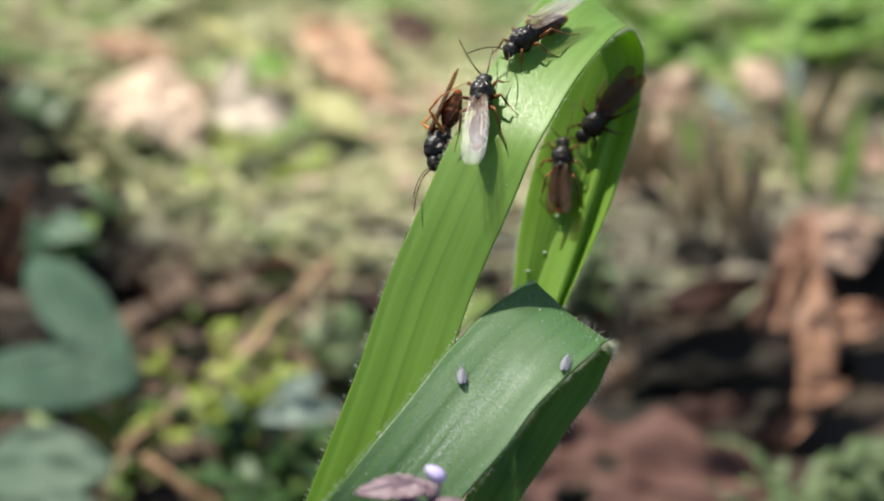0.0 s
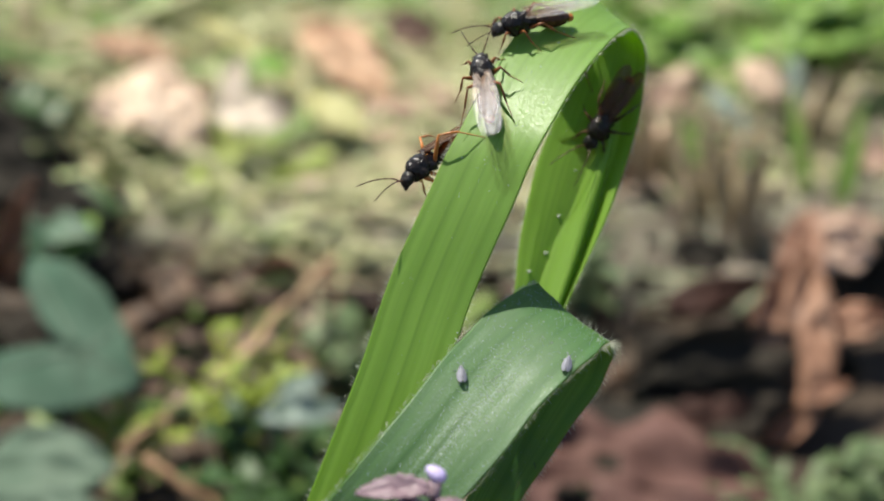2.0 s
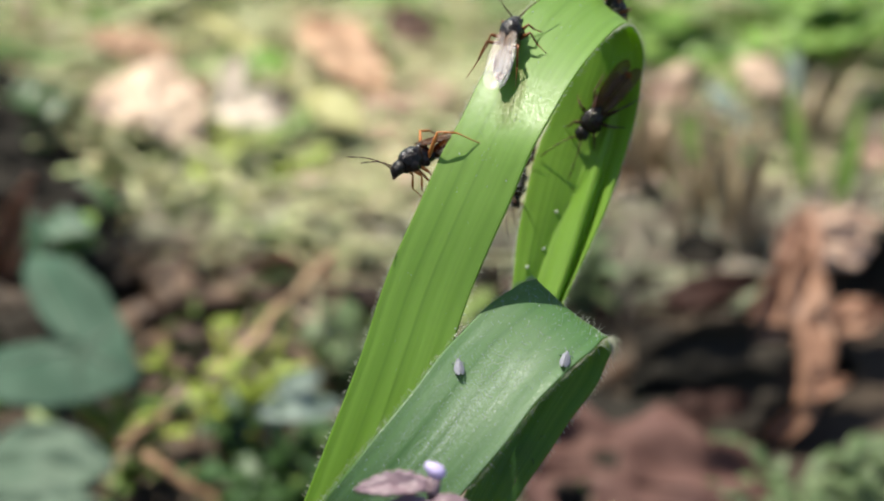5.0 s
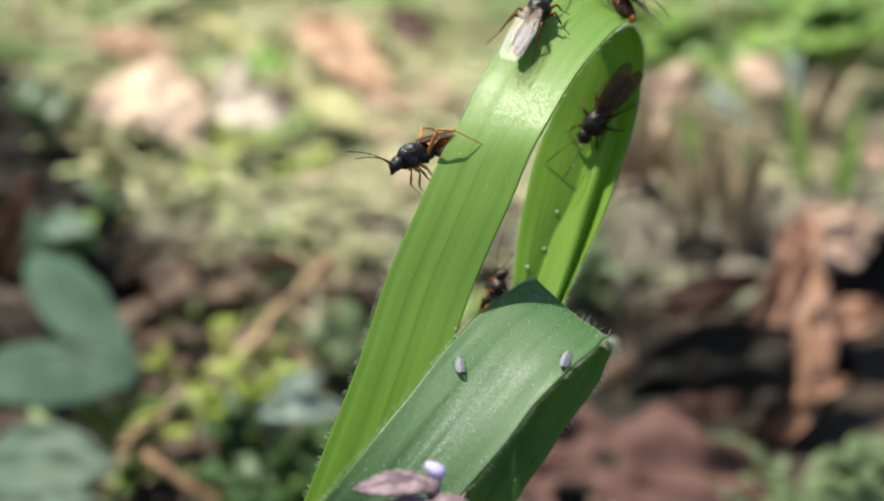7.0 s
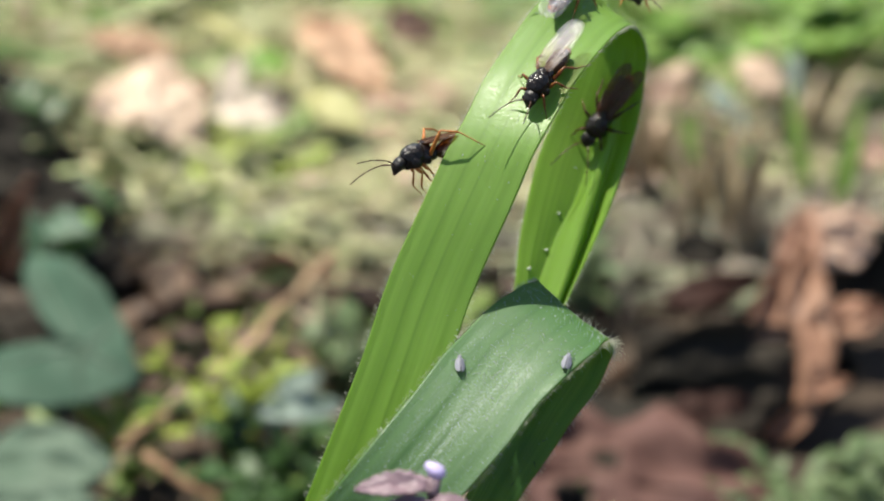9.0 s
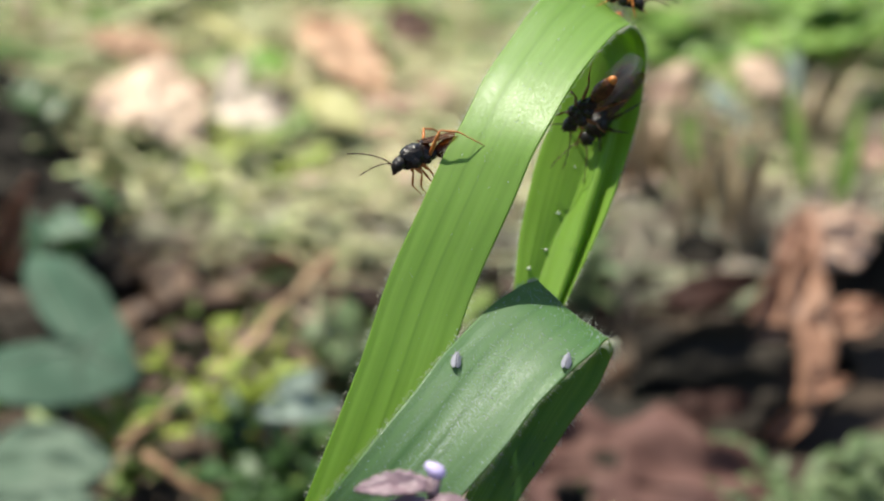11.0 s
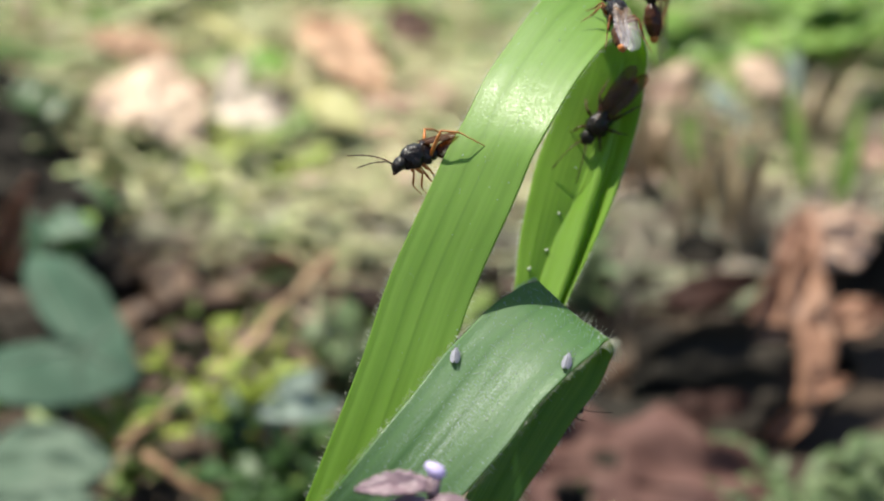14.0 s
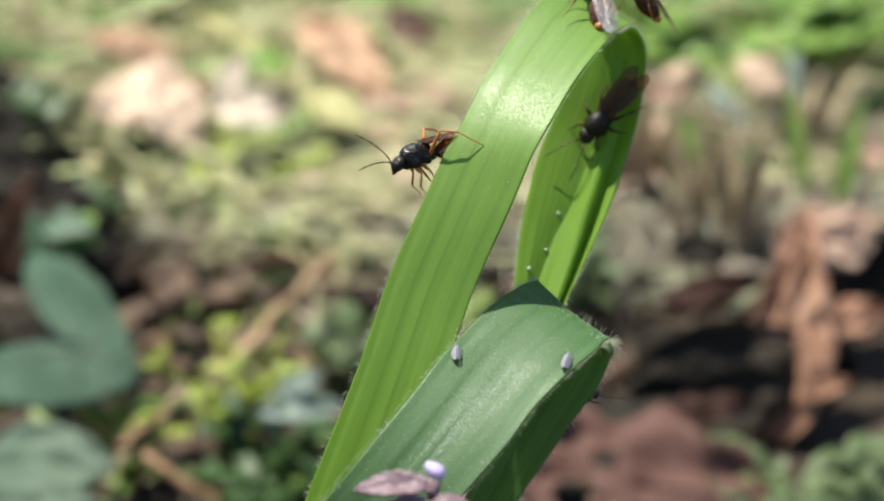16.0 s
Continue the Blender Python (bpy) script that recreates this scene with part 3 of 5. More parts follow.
def ant(label, legs=AMBER, spread=0.10, size=1.0, gaster_droop=0.0, leg_shapes=LEGS, membrane=WING, wing_size=1.0):
    """A winged ant: x to its head, z off the surface it stands on, feet at z = 0."""
    a = thing("winged_ant", Matrix(), label, "ant", "winged ants on the grass")
    k = MM * size

    def egg(centre, half, shape=None, seg=20, rings=14):
        return ball([c * k for c in centre], [h * k for h in half], seg, rings, shape)

    head = mesh_object("head", *fused((((0, 0, 0), (0.46, 0.45, 0.37)), ((-0.14, 0, 0.02), (0.40, 0.47, 0.38)), ((0.28, 0, -0.10), (0.26, 0.27, 0.20)), ((-0.48, 0, 0.02), (0.2, 0.14, 0.14))), (0, 0, 0), k, 30, 22, 0.03), HEAD, a)
    head.matrix_basis = pose(1.25 * k, 0, 0.84 * k, 0, 26, 0)
    for y in (-1, 1):
        mesh_object("mandible", *egg((0.46, 0.11 * y, -0.20), (0.17, 0.06, 0.07)), DARK_LEG, head, "brown mandible")
        mesh_object("eye", *egg((0.06, 0.39 * y, 0.09), (0.17, 0.10, 0.16)), EYE, head, "glossy dark compound eye")
    feelers = []
    for y in (-1, 1):
        pts = smooth_line([(0, 0, 0), (0.36, 0.24 * y, 0.22), (0.90, 0.47 * y, 0.32), (1.65, 0.72 * y, 0.30), (2.5, 0.95 * y, 0.12)], 22)
        rad = [(0.048 if i < 7 else 0.034 + 0.012 * math.sin(i * 2.1)) * k for i in range(22)]
        pts = [np.array(p) * k for p in pts]
        f = mesh_object("antenna", *tube(pts[:8], rad[:8], 7), DARK_LEG, a, "thin brown antenna")
        mesh_object("flagellum", *tube(pts[7:], rad[7:], 7), DARK_LEG, f)
        f.matrix_basis = pose(1.55 * k, 0.13 * y * k, 0.90 * k)
        feelers.append(f)
    mesh_object("thorax", *fused((((0.22, 0, 1.06), (0.86, 0.70, 0.70)), ((-0.50, 0, 1.06), (0.48, 0.56, 0.55)), ((-0.92, 0, 0.84), (0.38, 0.40, 0.42)), ((0.76, 0, 0.80), (0.34, 0.44, 0.44)),
                                  ((-0.46, 0, 1.52), (0.26, 0.30, 0.18)), ((0.34, 0.40, 0.74), (0.42, 0.38, 0.40)), ((0.34, -0.40, 0.74), (0.42, 0.38, 0.40)), ((-0.42, 0.36, 0.72), (0.34, 0.30, 0.36)), ((-0.42, -0.36, 0.72), (0.34, 0.30, 0.36))),
                                 (-0.12, 0, 0.95), k, 52, 36, 0.07), BLACK, a, "glossy black humped thorax")
    mesh_object("petiole", *fused((((-1.24, 0, 0.70), (0.24, 0.13, 0.14)), ((-1.26, 0, 0.86), (0.11, 0.17, 0.20))), (-1.25, 0, 0.75), k, 14, 10), GASTER, a)
    xs = np.linspace(0.05, -2.22, 40)
    radii = []
    for x in xs:
        g = (0.05 - x) / 2.27
        r = 0.60 * math.sin(math.pi * min(1.0, 0.04 + 0.90 * g) ** 0.86) ** 0.62
        edge = (g * 4.6) % 1.0
        radii.append(max(0.05, r * (0.955 + 0.055 * edge)) * k)
    gaster = mesh_object("gaster", *tube([(x * k, 0, 0) for x in xs], radii, 22), GASTER, a, "shiny dark brown banded gaster")
    gaster.matrix_basis = pose(-1.22 * k, 0, 0.80 * k, 0, -gaster_droop, 0)
    mesh_object("gaster_tip", *egg((-2.16, 0, -0.02), (0.32, 0.29, 0.28)), AMBER, gaster, "orange tip of the gaster")
    limbs = []
    for where, shape in leg_shapes.items():
        for y in (-1, 1):
            root = Vector((shape[0][0], shape[0][1] * y, shape[0][2]))
            pts, rad = leg_line(*[(Vector((p[0], p[1] * y, p[2])) - root) for p in shape])
            pts, rad = [p * size for p in pts], [r * size for r in rad]
            leg = mesh_object("leg", *tube(pts[:4], rad[:4], 8), legs, a)
            mesh_object("tibia", *tube(pts[3:7], rad[3:7], 7), legs, leg)
            mesh_object("tarsus", *tube(pts[6:], rad[6:], 6), legs, leg)
            leg.matrix_basis = Matrix.Translation(root * k)
            limbs.append((leg, root * k, y, where))
    for y in (-1, 1):
        for rear in (0, 1):
            length, wide = (4.4 * wing_size, 0.50 * wing_size) if not rear else (3.2 * wing_size, 0.36 * wing_size)

            def place(u, v, length=length, wide=wide, y=y, rear=rear):
                w = wide * (0.34 + 0.66 * min(1, u * 2.4) ** 0.8) * math.sqrt(max(0.0, 1 - max(0.0, (u - 0.72) / 0.28) ** 2.2)) + 0.03
                ripple = 0.022 * math.sin(u * 6 + v * 2) + 0.008 * math.sin(u * 17 - v * 4)
                return (-length * u * k, (v * w + 0.05 * w * u) * k * y, (ripple - 0.10 * v * v) * k)

            v, f, uv = sheet(place, 26, 9, 0.025 * k)
            wing = mesh_object("wing", v, f, membrane, a, "smoky translucent wing with a silky sheen", uvs=uv)
            wing.matrix_basis = pose((-0.42 - 0.1 * rear) * k, 0.30 * y * k, (1.70 - 0.06 * rear - 0.03 * y) * k, 9 * y, -5.0 + rear, -math.degrees(spread) * y)
            veins = []
            for lane in ((-0.95, -0.93), (-0.5, -0.72), (-0.1, 0.05), (0.3, 0.75)):
                pts = [np.array(place(u, lane[0] + (lane[1] - lane[0]) * u)) + (0, 0, 0.02 * k) for u in np.linspace(0.03, 0.86, 9)]
                veins.append(tube(pts, np.linspace(0.024 if lane[0] < -0.9 else 0.013, 0.007, 9) * k, 4))
            mesh_object("vein", *join(*veins), VEIN, wing, "thin brown wing veins")
    return a, feelers, limbs


def stand(blade_stations, t, s, q, heading, side=1, lift=0.0):
    """Pose of an insect on a blade: heading in degrees from the way up the blade, turning to its right edge."""
    p, al, ac, out = on_blade(blade_stations, s, q)
    up = Vector(out * side)
    h = math.radians(heading)
    fwd = Vector(al * math.cos(h) + ac * math.sin(h))
    fwd = (fwd - up * fwd.dot(up)).normalized()
    left = up.cross(fwd)
    m = Matrix((fwd, left, up)).transposed().to_4x4()
    m.translation = (Vector(p - np.array(NODE)) + up * (0.08 + lift)) * MM
    return blade_pose(t) @ m


def cling(t, u, v, w, fwd, up):
    """Pose of an insect that holds on to a blade's edge: the point under it, its way and its back, in the plant's frame."""
    f = Vector(fwd).normalized()
    z = Vector(up)
    z = (z - f * z.dot(f)).normalized()
    m = Matrix((f, z.cross(f), z)).transposed().to_4x4()
    m.translation = (Vector((u, v, w)) - Vector(NODE)) * MM
    return blade_pose(t) @ m


def row_pose(row):
    if row[1] == "edge":
        return cling(row[0], *row[2:5], row[5:8], row[8:11])
    return stand(UPPER if row[1] in ("top", "under") else LOWER, row[0], *row[2:5], side=-1 if row[1] in ("under", "low_under") else 1)


def glide(rows):
    """Poses every tenth of a second between the rows, so that the riders keep to the swaying blade."""
    made = []
    for k in range(161):
        t = k / 10
        i = max(j for j in range(len(rows)) if rows[j][0] <= t + 1e-6)
        a, b = rows[i], rows[min(i + 1, len(rows) - 1)]
        f = 0.0 if b[0] <= a[0] else min(1.0, (t - a[0]) / (b[0] - a[0]))
        if a[1] == b[1]:
            mid = [x + (y - x) * f for x, y in zip(a[2:], b[2:])]
            made.append((t, row_pose((t, a[1], *mid))))
        else:
            f = f * f * (3 - 2 * f)
            made.append((t, row_pose((t, *a[1:])).lerp(row_pose((t, *b[1:])), f)))
    return made


EDGE_LEGS = {
    "front": ((0.55, 0.32, 0.62), (0.20, 0.62, 0.05), (0.48, 0.62, -0.70), (0.10, 0.50, -1.45)),
    "middle": ((0.05, 0.38, 0.58), (-0.30, 0.60, 0.10), (-0.65, 0.55, -0.75), (-1.05, 0.45, -1.1)),
    "hind": ((-0.45, 0.34, 0.58), (-1.35, 1.15, 2.15), (-2.2, 1.75, 1.8), (-3.5, 2.2, 0.5)),
}
edge_ant = ant("black winged ant with amber legs gripping the leaf edge", AMBER, 0.0, 1.2, 0, EDGE_LEGS, BROWN_WING)
climbing_ant = ant("winged ant with silvery folded wings walking up the blade", BROWN_LEG, -0.03, 1.2, wing_size=1.06)
restless_ant = ant("winged ant with smoky wings wandering over the blade", BROWN_LEG, -0.05, 1.15, 12, wing_size=1.12)
shaded_ant = ant("dark winged ant resting in the shade of the fold", DARK_LEG, 0.03, 1.2, membrane=BROWN_WING, wing_size=0.86)
inner_ant = ant("winged ant with brown gaster climbing inside the folded blade", BROWN_LEG, 0.05, 1.1, 6, membrane=BROWN_WING, wing_size=0.8)
crest_ant = ant("winged ant with amber legs on the crest of the blade", AMBER, 0.03, 1.15)
hidden_ant = ant("small dark winged ant peering round the lower blade", DARK_LEG, 0.10, 0.8)


# ---- small grey insects on the lower blade ----
def whitefly(label, size):
    a = thing("whitefly", Matrix(), label, "insect", "whiteflies on the lower blade")
    k = MM * size
    mesh_object("body", *join(ball((0, 0, 0.20 * k), (0.45 * k, 0.16 * k, 0.16 * k)), ball((0.45 * k, 0, 0.22 * k), (0.14 * k, 0.15 * k, 0.12 * k))), WAX, a)
    for y in (-1, 1):
        def place(u, v, y=y):
            w = 0.30 * math.sin(math.pi * min(1.0, 0.12 + u * 0.80)) ** 0.7
            return ((0.30 - 1.05 * u) * k, y * (0.03 + (v + 1) / 2 * w) * k, (0.44 - (v + 1) / 2 * w * 0.9 - 0.05 * u) * k)
        v, f, uv = sheet(place, 14, 7, 0.02 * k)
        mesh_object("wing", v, f, WAX, a, "powdery grey folded wing")
        mesh_object("leg", *tube([(0.2 * k, y * 0.1 * k, 0.15 * k), (0.3 * k, y * 0.3 * k, 0.2 * k), (0.35 * k, y * 0.42 * k, 0)], [0.02 * k] * 3, 5), WAX, a)
        mesh_object("antenna", *tube([(0.55 * k, y * 0.05 * k, 0.25 * k), (0.72 * k, y * 0.12 * k, 0.28 * k), (0.85 * k, y * 0.2 * k, 0.22 * k)], [0.016 * k] * 3, 5), WAX, a)
    return a


walking_fly = whitefly("pale grey whitefly creeping over the waxy blade", 1.05)
resting_fly = whitefly("dull grey whitefly sitting near the blade margin", 1.05)


# ---- dead-nettle below the blades ----
def leaf_place(length, width, fold=0.25, curl=0.4, wave=0.03, lobes=0, depth=0.0, seed=0, blunt=0.8):
    """A leaf from its stalk along +x: folded at the midrib, curled along its length; the size is in metres."""
    def place(u, v):
        w = math.sin(math.pi * (0.02 + 0.97 * u) ** blunt) ** 0.8
        if lobes:
            w *= 1 - depth * (0.5 + 0.5 * math.cos(2 * math.pi * lobes * u + 0.6)) * min(1, 4 * u)
        w = w * width / 2 + width * 0.02
        wob = noise.noise(Vector((u * 4, v * 2.2, seed))) * wave * 2 + noise.noise(Vector((u * 11, v * 6, seed + 9))) * wave * 0.7
        ang = curl * u
        x = length * (math.sin(ang) / curl if abs(curl) > 1e-3 else u)
        z = -length * ((1 - math.cos(ang)) / curl if abs(curl) > 1e-3 else 0)
        return (x, v * w * math.cos(fold * 0.7), z + abs(v) * w * math.sin(fold) + wob * length)
    return place


def add_leaf(parent, name, m, length, width, material, label="", nu=26, nv=13, keep=None, **shape):
    v, f, uv = sheet(leaf_place(length, width, **shape), nu, nv, max(0.00015, length * 0.008), keep)
    ob = mesh_object(name, v, f, material, parent, label, uvs=uv)
    ob.matrix_basis = m
    return ob


def facing(at, along, normal):
    """A pose at a place with x along and z towards normal."""
    x = Vector(along).normalized()
    z = Vector(normal)
    z = (z - x * z.dot(x)).normalized()
    m = Matrix((x, z.cross(x), z)).transposed().to_4x4()
    m.translation = at
    return m


def dead_nettle():
    def spot(u, v, w):
        near = (106.5 - w) / (112.5 - w)
        return PLANT @ (Vector((u * near, v * near, w + 6.0)) * MM)

    turn = PLANT.to_3x3()
    top = spot(-0.9, -16.0, 10.5)
    root = thing("dead_nettle", pose(top.x, top.y, -0.004), "purple-leaved dead-nettle with one lilac bud", "weed")
    back = root.matrix_world.inverted()
    h = top.z + 0.004
    line = smooth_line([(0.004, 0.004, -0.005), (0.002, 0.003, h * 0.5), (0, 0, h)], 14)
    mesh_object("stem", *tube(line, np.linspace(1.1 * MM, 0.6 * MM, 14), 4), PURPLE, root, "square purplish stem")
    # leaf: start, way and facing in the plant's frame, then length and width in mm
    for k, (at, along, normal, length, width) in enumerate((
            ((-0.9, -14.55, 10.5), (-1.0, 0.08, 0.1), (0.0, 0.65, 0.75), 4.3, 1.8), ((-0.9, -15.5, 10.8), (-1.0, -0.1, 0.3), (0.0, 0.8, 0.6), 3.2, 1.42),
            ((-0.4, -15.4, 10.5), (1.0, -0.15, 0.2), (0.1, 0.8, 0.6), 2.6, 1.27), ((-0.7, -15.1, 10.1), (-0.5, 0.55, -0.6), (0.0, 0.5, 0.9), 2.0, 0.90),
            ((-0.6, -15.5, 10.9), (0.2, -0.4, 0.9), (0.0, 0.9, 0.4), 2.4, 1.35), ((-0.5, -16.6, 10.5), (0.9, -0.35, -0.3), (0.1, 0.8, 0.5), 4.5, 3.0), ((-1.0, -16.8, 10.5), (-0.9, -0.3, -0.2), (-0.1, 0.8, 0.5), 4.8, 3.0))):
        add_leaf(root, "leaf", back @ facing(spot(*at), turn @ Vector(along), turn @ Vector(normal)), length * MM, width * MM, PURPLE, fold=0.3, curl=0.45, wave=0.020, lobes=6, depth=0.16, seed=k)
    bud = mesh_object("flower_bud", *ball((0, 0, 0), (0.70 * MM, 0.50 * MM, 0.40 * MM), 16, 12, lambda u: 1.0 + 0.2 * u.x), LILAC, root, "pale lilac flower bud")
    bud.matrix_basis = back @ facing(spot(-0.45, -13.65, 9.8), turn @ Vector((0.75, -0.5, 0.2)), turn @ Vector((0.3, 0.8, 0.5)))
    mesh_object("calyx", *tube([back @ spot(-0.6, -15.8, 10.0), back @ spot(-0.42, -13.8, 9.7)], [0.3 * MM, 0.45 * MM], 8), PURPLE, root)


dead_nettle()


# ---- fallen leaves, twigs and low plants behind ----
def fallen_leaf(label, m, length, width, material, stalk=True, **shape):
    root = thing("fallen_leaf", m, label, "leaf", "fallen leaves")
    add_leaf(root, "leaf_blade", Matrix(), length, width, material, nu=48, nv=19, **shape)
    place = leaf_place(length, width, **{k: v for k, v in shape.items() if k != "keep"})
    rib = [np.array(place(u, 0)) + (0, 0, length * 0.004) for u in np.linspace(0, 0.96, 16)]
    mesh_object("midrib", *tube(rib, np.linspace(length * 0.012, length * 0.003, 16), 6), material, root)
    if stalk:
        mesh_object("stalk", *tube(smooth_line([(-length * 0.22, 0, -length * 0.02), (-length * 0.1, 0.001, 0.001), (0, 0, 0.0)], 8), [length * 0.012] * 8, 6), material, root)
    return root


def oak_hole(cells):
    return lambda u, v: all((u - a) ** 2 / ru ** 2 + (v - b) ** 2 / rv ** 2 > 1 for a, b, ru, rv in cells)


# pale and tan leaves in the sun
SUNNY = (0.0, -0.42, 0.91)
fallen_leaf("tan dead leaf among the grass", facing((-0.090, 0.404, 0.021), (1, 0.05, 0.08), SUNNY), 0.024, 0.011, TAN_LEAF, curl=0.7, fold=-0.2, wave=0.05, seed=3)
fallen_leaf("orange-tan dead leaf leaning on edge", facing((-0.0345, 0.404, 0.026), (0.62, -0.72, -0.25), (0.05, -0.35, 0.93)), 0.034, 0.017, TAN_LEAF, curl=0.3, fold=0.25, wave=0.05, seed=4)
fallen_leaf("peach dead leaf tip in the far litter", facing((0.0690, 0.3670, 0.0255), (1, 0.06, 0.03), SUNNY), 0.0140, 0.0130, PALE_LEAF, curl=0.8, fold=-0.2, wave=0.05, seed=5)
fallen_leaf("pinkish dead leaf lying flat", facing((0.0900, 0.3450, 0.0132), (1, 0.06, 0.03), SUNNY), 0.016, 0.009, PEACH_LEAF, curl=0.4, fold=0.2, wave=0.05, seed=6)
fallen_leaf("pale pinkish dead leaf on dry culms", facing((0.0722, 0.3088, 0.0116), (0.98, 0.16, 0.09), SUNNY), 0.024, 0.0125, PEACH_LEAF, curl=0.5, fold=-0.2, wave=0.06, lobes=2, depth=0.3, seed=19)


def crumpled_leaf(label, lobes):
    """A dry oak leaf whose lobes have curled apart: each lobe (start, way, facing, length, width, material, shape)."""
    root = thing("fallen_leaf", pose(*lobes[0][0]), label, "leaf", "fallen leaves")
    back = root.matrix_world.inverted()
    for k, (at, along, normal, length, width, material, shape) in enumerate(lobes):
        add_leaf(root, "lobe", back @ facing(at, along, normal), length, width, material, nu=40, nv=17, seed=k + 20, **shape)
    return root


# pale sunlit leaves, curled apart
crumpled_leaf("pale peach dead leaf with curled lobes in the sun", (
    ((-0.0785, 0.3490, 0.0225), (0.89, 0.41, 0.20), (0.0, -0.45, 0.89), 0.0290, 0.0170, PALE_LEAF, dict(curl=0.4, fold=-0.15, wave=0.05, lobes=2, depth=0.2)),
    ((-0.0634, 0.3527, 0.0267), (0.49, -0.73, -0.48), (0.10, -0.50, 0.86), 0.0185, 0.0140, PALE_LEAF, dict(curl=0.5, fold=0.1, wave=0.05)),
    ((-0.0723, 0.3583, 0.0234), (0.53, 0.75, 0.39), (-0.10, -0.40, 0.91), 0.0158, 0.0135, PALE_LEAF, dict(curl=0.4, fold=-0.3, wave=0.06)),
))
crumpled_leaf("small bleached dead leaf with a raised lobe", (
    ((-0.0503, 0.3437, 0.0246), (1.0, 0.05, 0.02), (0.0, -0.45, 0.89), 0.0175, 0.0130, BLEACHED_LEAF, dict(curl=0.5, fold=0.12, wave=0.06, lobes=2, depth=0.25)),
    ((-0.0475, 0.3459, 0.0238), (0.12, 0.60, 0.79), (0.0, -0.80, 0.60), 0.0130, 0.0060, BLEACHED_LEAF, dict(curl=0.3, fold=0.3, wave=0.05)),
))
# brown oak leaves to the side
crumpled_leaf("crumpled russet oak leaf standing on its lobes", (
    ((0.0571, 0.2438, 0.0000), (0.17, 0.48, 0.86), (-0.30, -0.81, 0.51), 0.0360, 0.0165, BROWN_LEAF, dict(curl=0.2, fold=0.25, wave=0.05, lobes=3, depth=0.14)),
    ((0.0625, 0.2761, 0.0217), (0.99, 0.10, 0.08), (0.0, -0.60, 0.80), 0.0190, 0.0145, PEACH_LEAF, dict(curl=0.4, fold=0.15, wave=0.06, lobes=2, depth=0.35)),
    ((0.0646, 0.2711, 0.0172), (0.19, 0.58, 0.79), (-0.20, -0.76, 0.61), 0.0150, 0.0086, BROWN_LEAF, dict(curl=0.3, fold=0.3, wave=0.05)),
    ((0.0610, 0.2559, 0.0137), (0.95, 0.19, 0.26), (-0.10, -0.60, 0.80), 0.0202, 0.0100, BROWN_LEAF, dict(curl=0.3, fold=0.3, wave=0.07, lobes=2, depth=0.4)),
    ((0.0613, 0.2432, 0.0096), (0.94, 0.21, 0.27), (-0.10, -0.60, 0.80), 0.0090, 0.0040, BROWN_LEAF, dict(curl=0.4, fold=0.3, wave=0.05)),
))
fallen_leaf("grey-mauve dead leaf half in shade", facing((0.0417, 0.2747, 0.0107), (0.90, 0.37, 0.22), (0.0, -0.50, 0.86)), 0.021, 0.008, MAUVE_LEAF, curl=0.3, fold=-0.2, wave=0.05, seed=21)
fallen_leaf("dull brown leaf scrap before the russet leaf", facing((0.0377, 0.2351, 0.0106), (0.94, 0.33, 0.06), (0.0, -0.5, 0.86)), 0.0155, 0.0068, MAUVE_LEAF, curl=0.3, fold=-0.2, wave=0.05, lobes=2, depth=0.3, seed=41)
# added dark sheet: the shadow in the arrow leaf's notch, put into colour
fallen_leaf("black leaf shape for the shade under the arrow-shaped leaf", facing((-0.0583, 0.2479, 0.0100), (-0.82, 0.40, 0.41), (0.1, -0.6, 0.8)), 0.024, 0.014, DARK_LEAF_SHADE, curl=0.3, fold=0.1, wave=0.04, seed=22)
fallen_leaf("dark shaded oak leaf behind the russet one", facing((0.052, 0.275, 0.000), (0.9, 0.2, 0.35), (0.1, -0.9, -0.2)), 0.050, 0.030, DARK_LEAF_SHADE, curl=0.3, fold=0.2, wave=0.05, lobes=3, depth=0.3, seed=9)
fallen_leaf("dark rolled dead leaf with shadow beneath", facing((0.034, 0.262, 0.012), (1.0, -0.05, 0.10), (0.0, -0.1, 1.0)), 0.036, 0.030, DARK_LEAF_SHADE, curl=0.5, fold=-0.9, wave=0.05, seed=10)
# added black sheet in place of the deep shadow below the rolled leaf
fallen_leaf("black leaf shape for the shade below the rolled leaf", facing((0.032, 0.246, 0.009), (1.0, 0.05, 0.08), (0.0, -0.80, 0.5)), 0.042, 0.020, DARK_LEAF_SHADE, curl=0.3, fold=0.2, wave=0.06, seed=11)
# added black backing, so the holes above look shaded
fallen_leaf("black leaf shape for the shade under the mauve one", facing((0.008, 0.224, 0.004), (0.98, -0.1, 0.0), (0.0, -0.2, 0.97)), 0.046, 0.042, DARK_LEAF_SHADE, curl=0.2, fold=0.1, wave=0.03, seed=18)
fallen_leaf("mauve-brown lobed oak leaf with holes", facing((0.0128, 0.2187, 0.0120), (0.98, -0.14, -0.09), (0.05, -0.40, 0.92)), 0.045, 0.034, MAUVE_LEAF, curl=0.25, fold=-0.12, wave=0.05, lobes=3, depth=0.3, seed=12, keep=oak_hole([(0.44, -0.55, 0.09, 0.24), (0.18, -0.35, 0.08, 0.22), (0.28, 0.25, 0.05, 0.12), (0.70, -0.5, 0.06, 0.18)]))
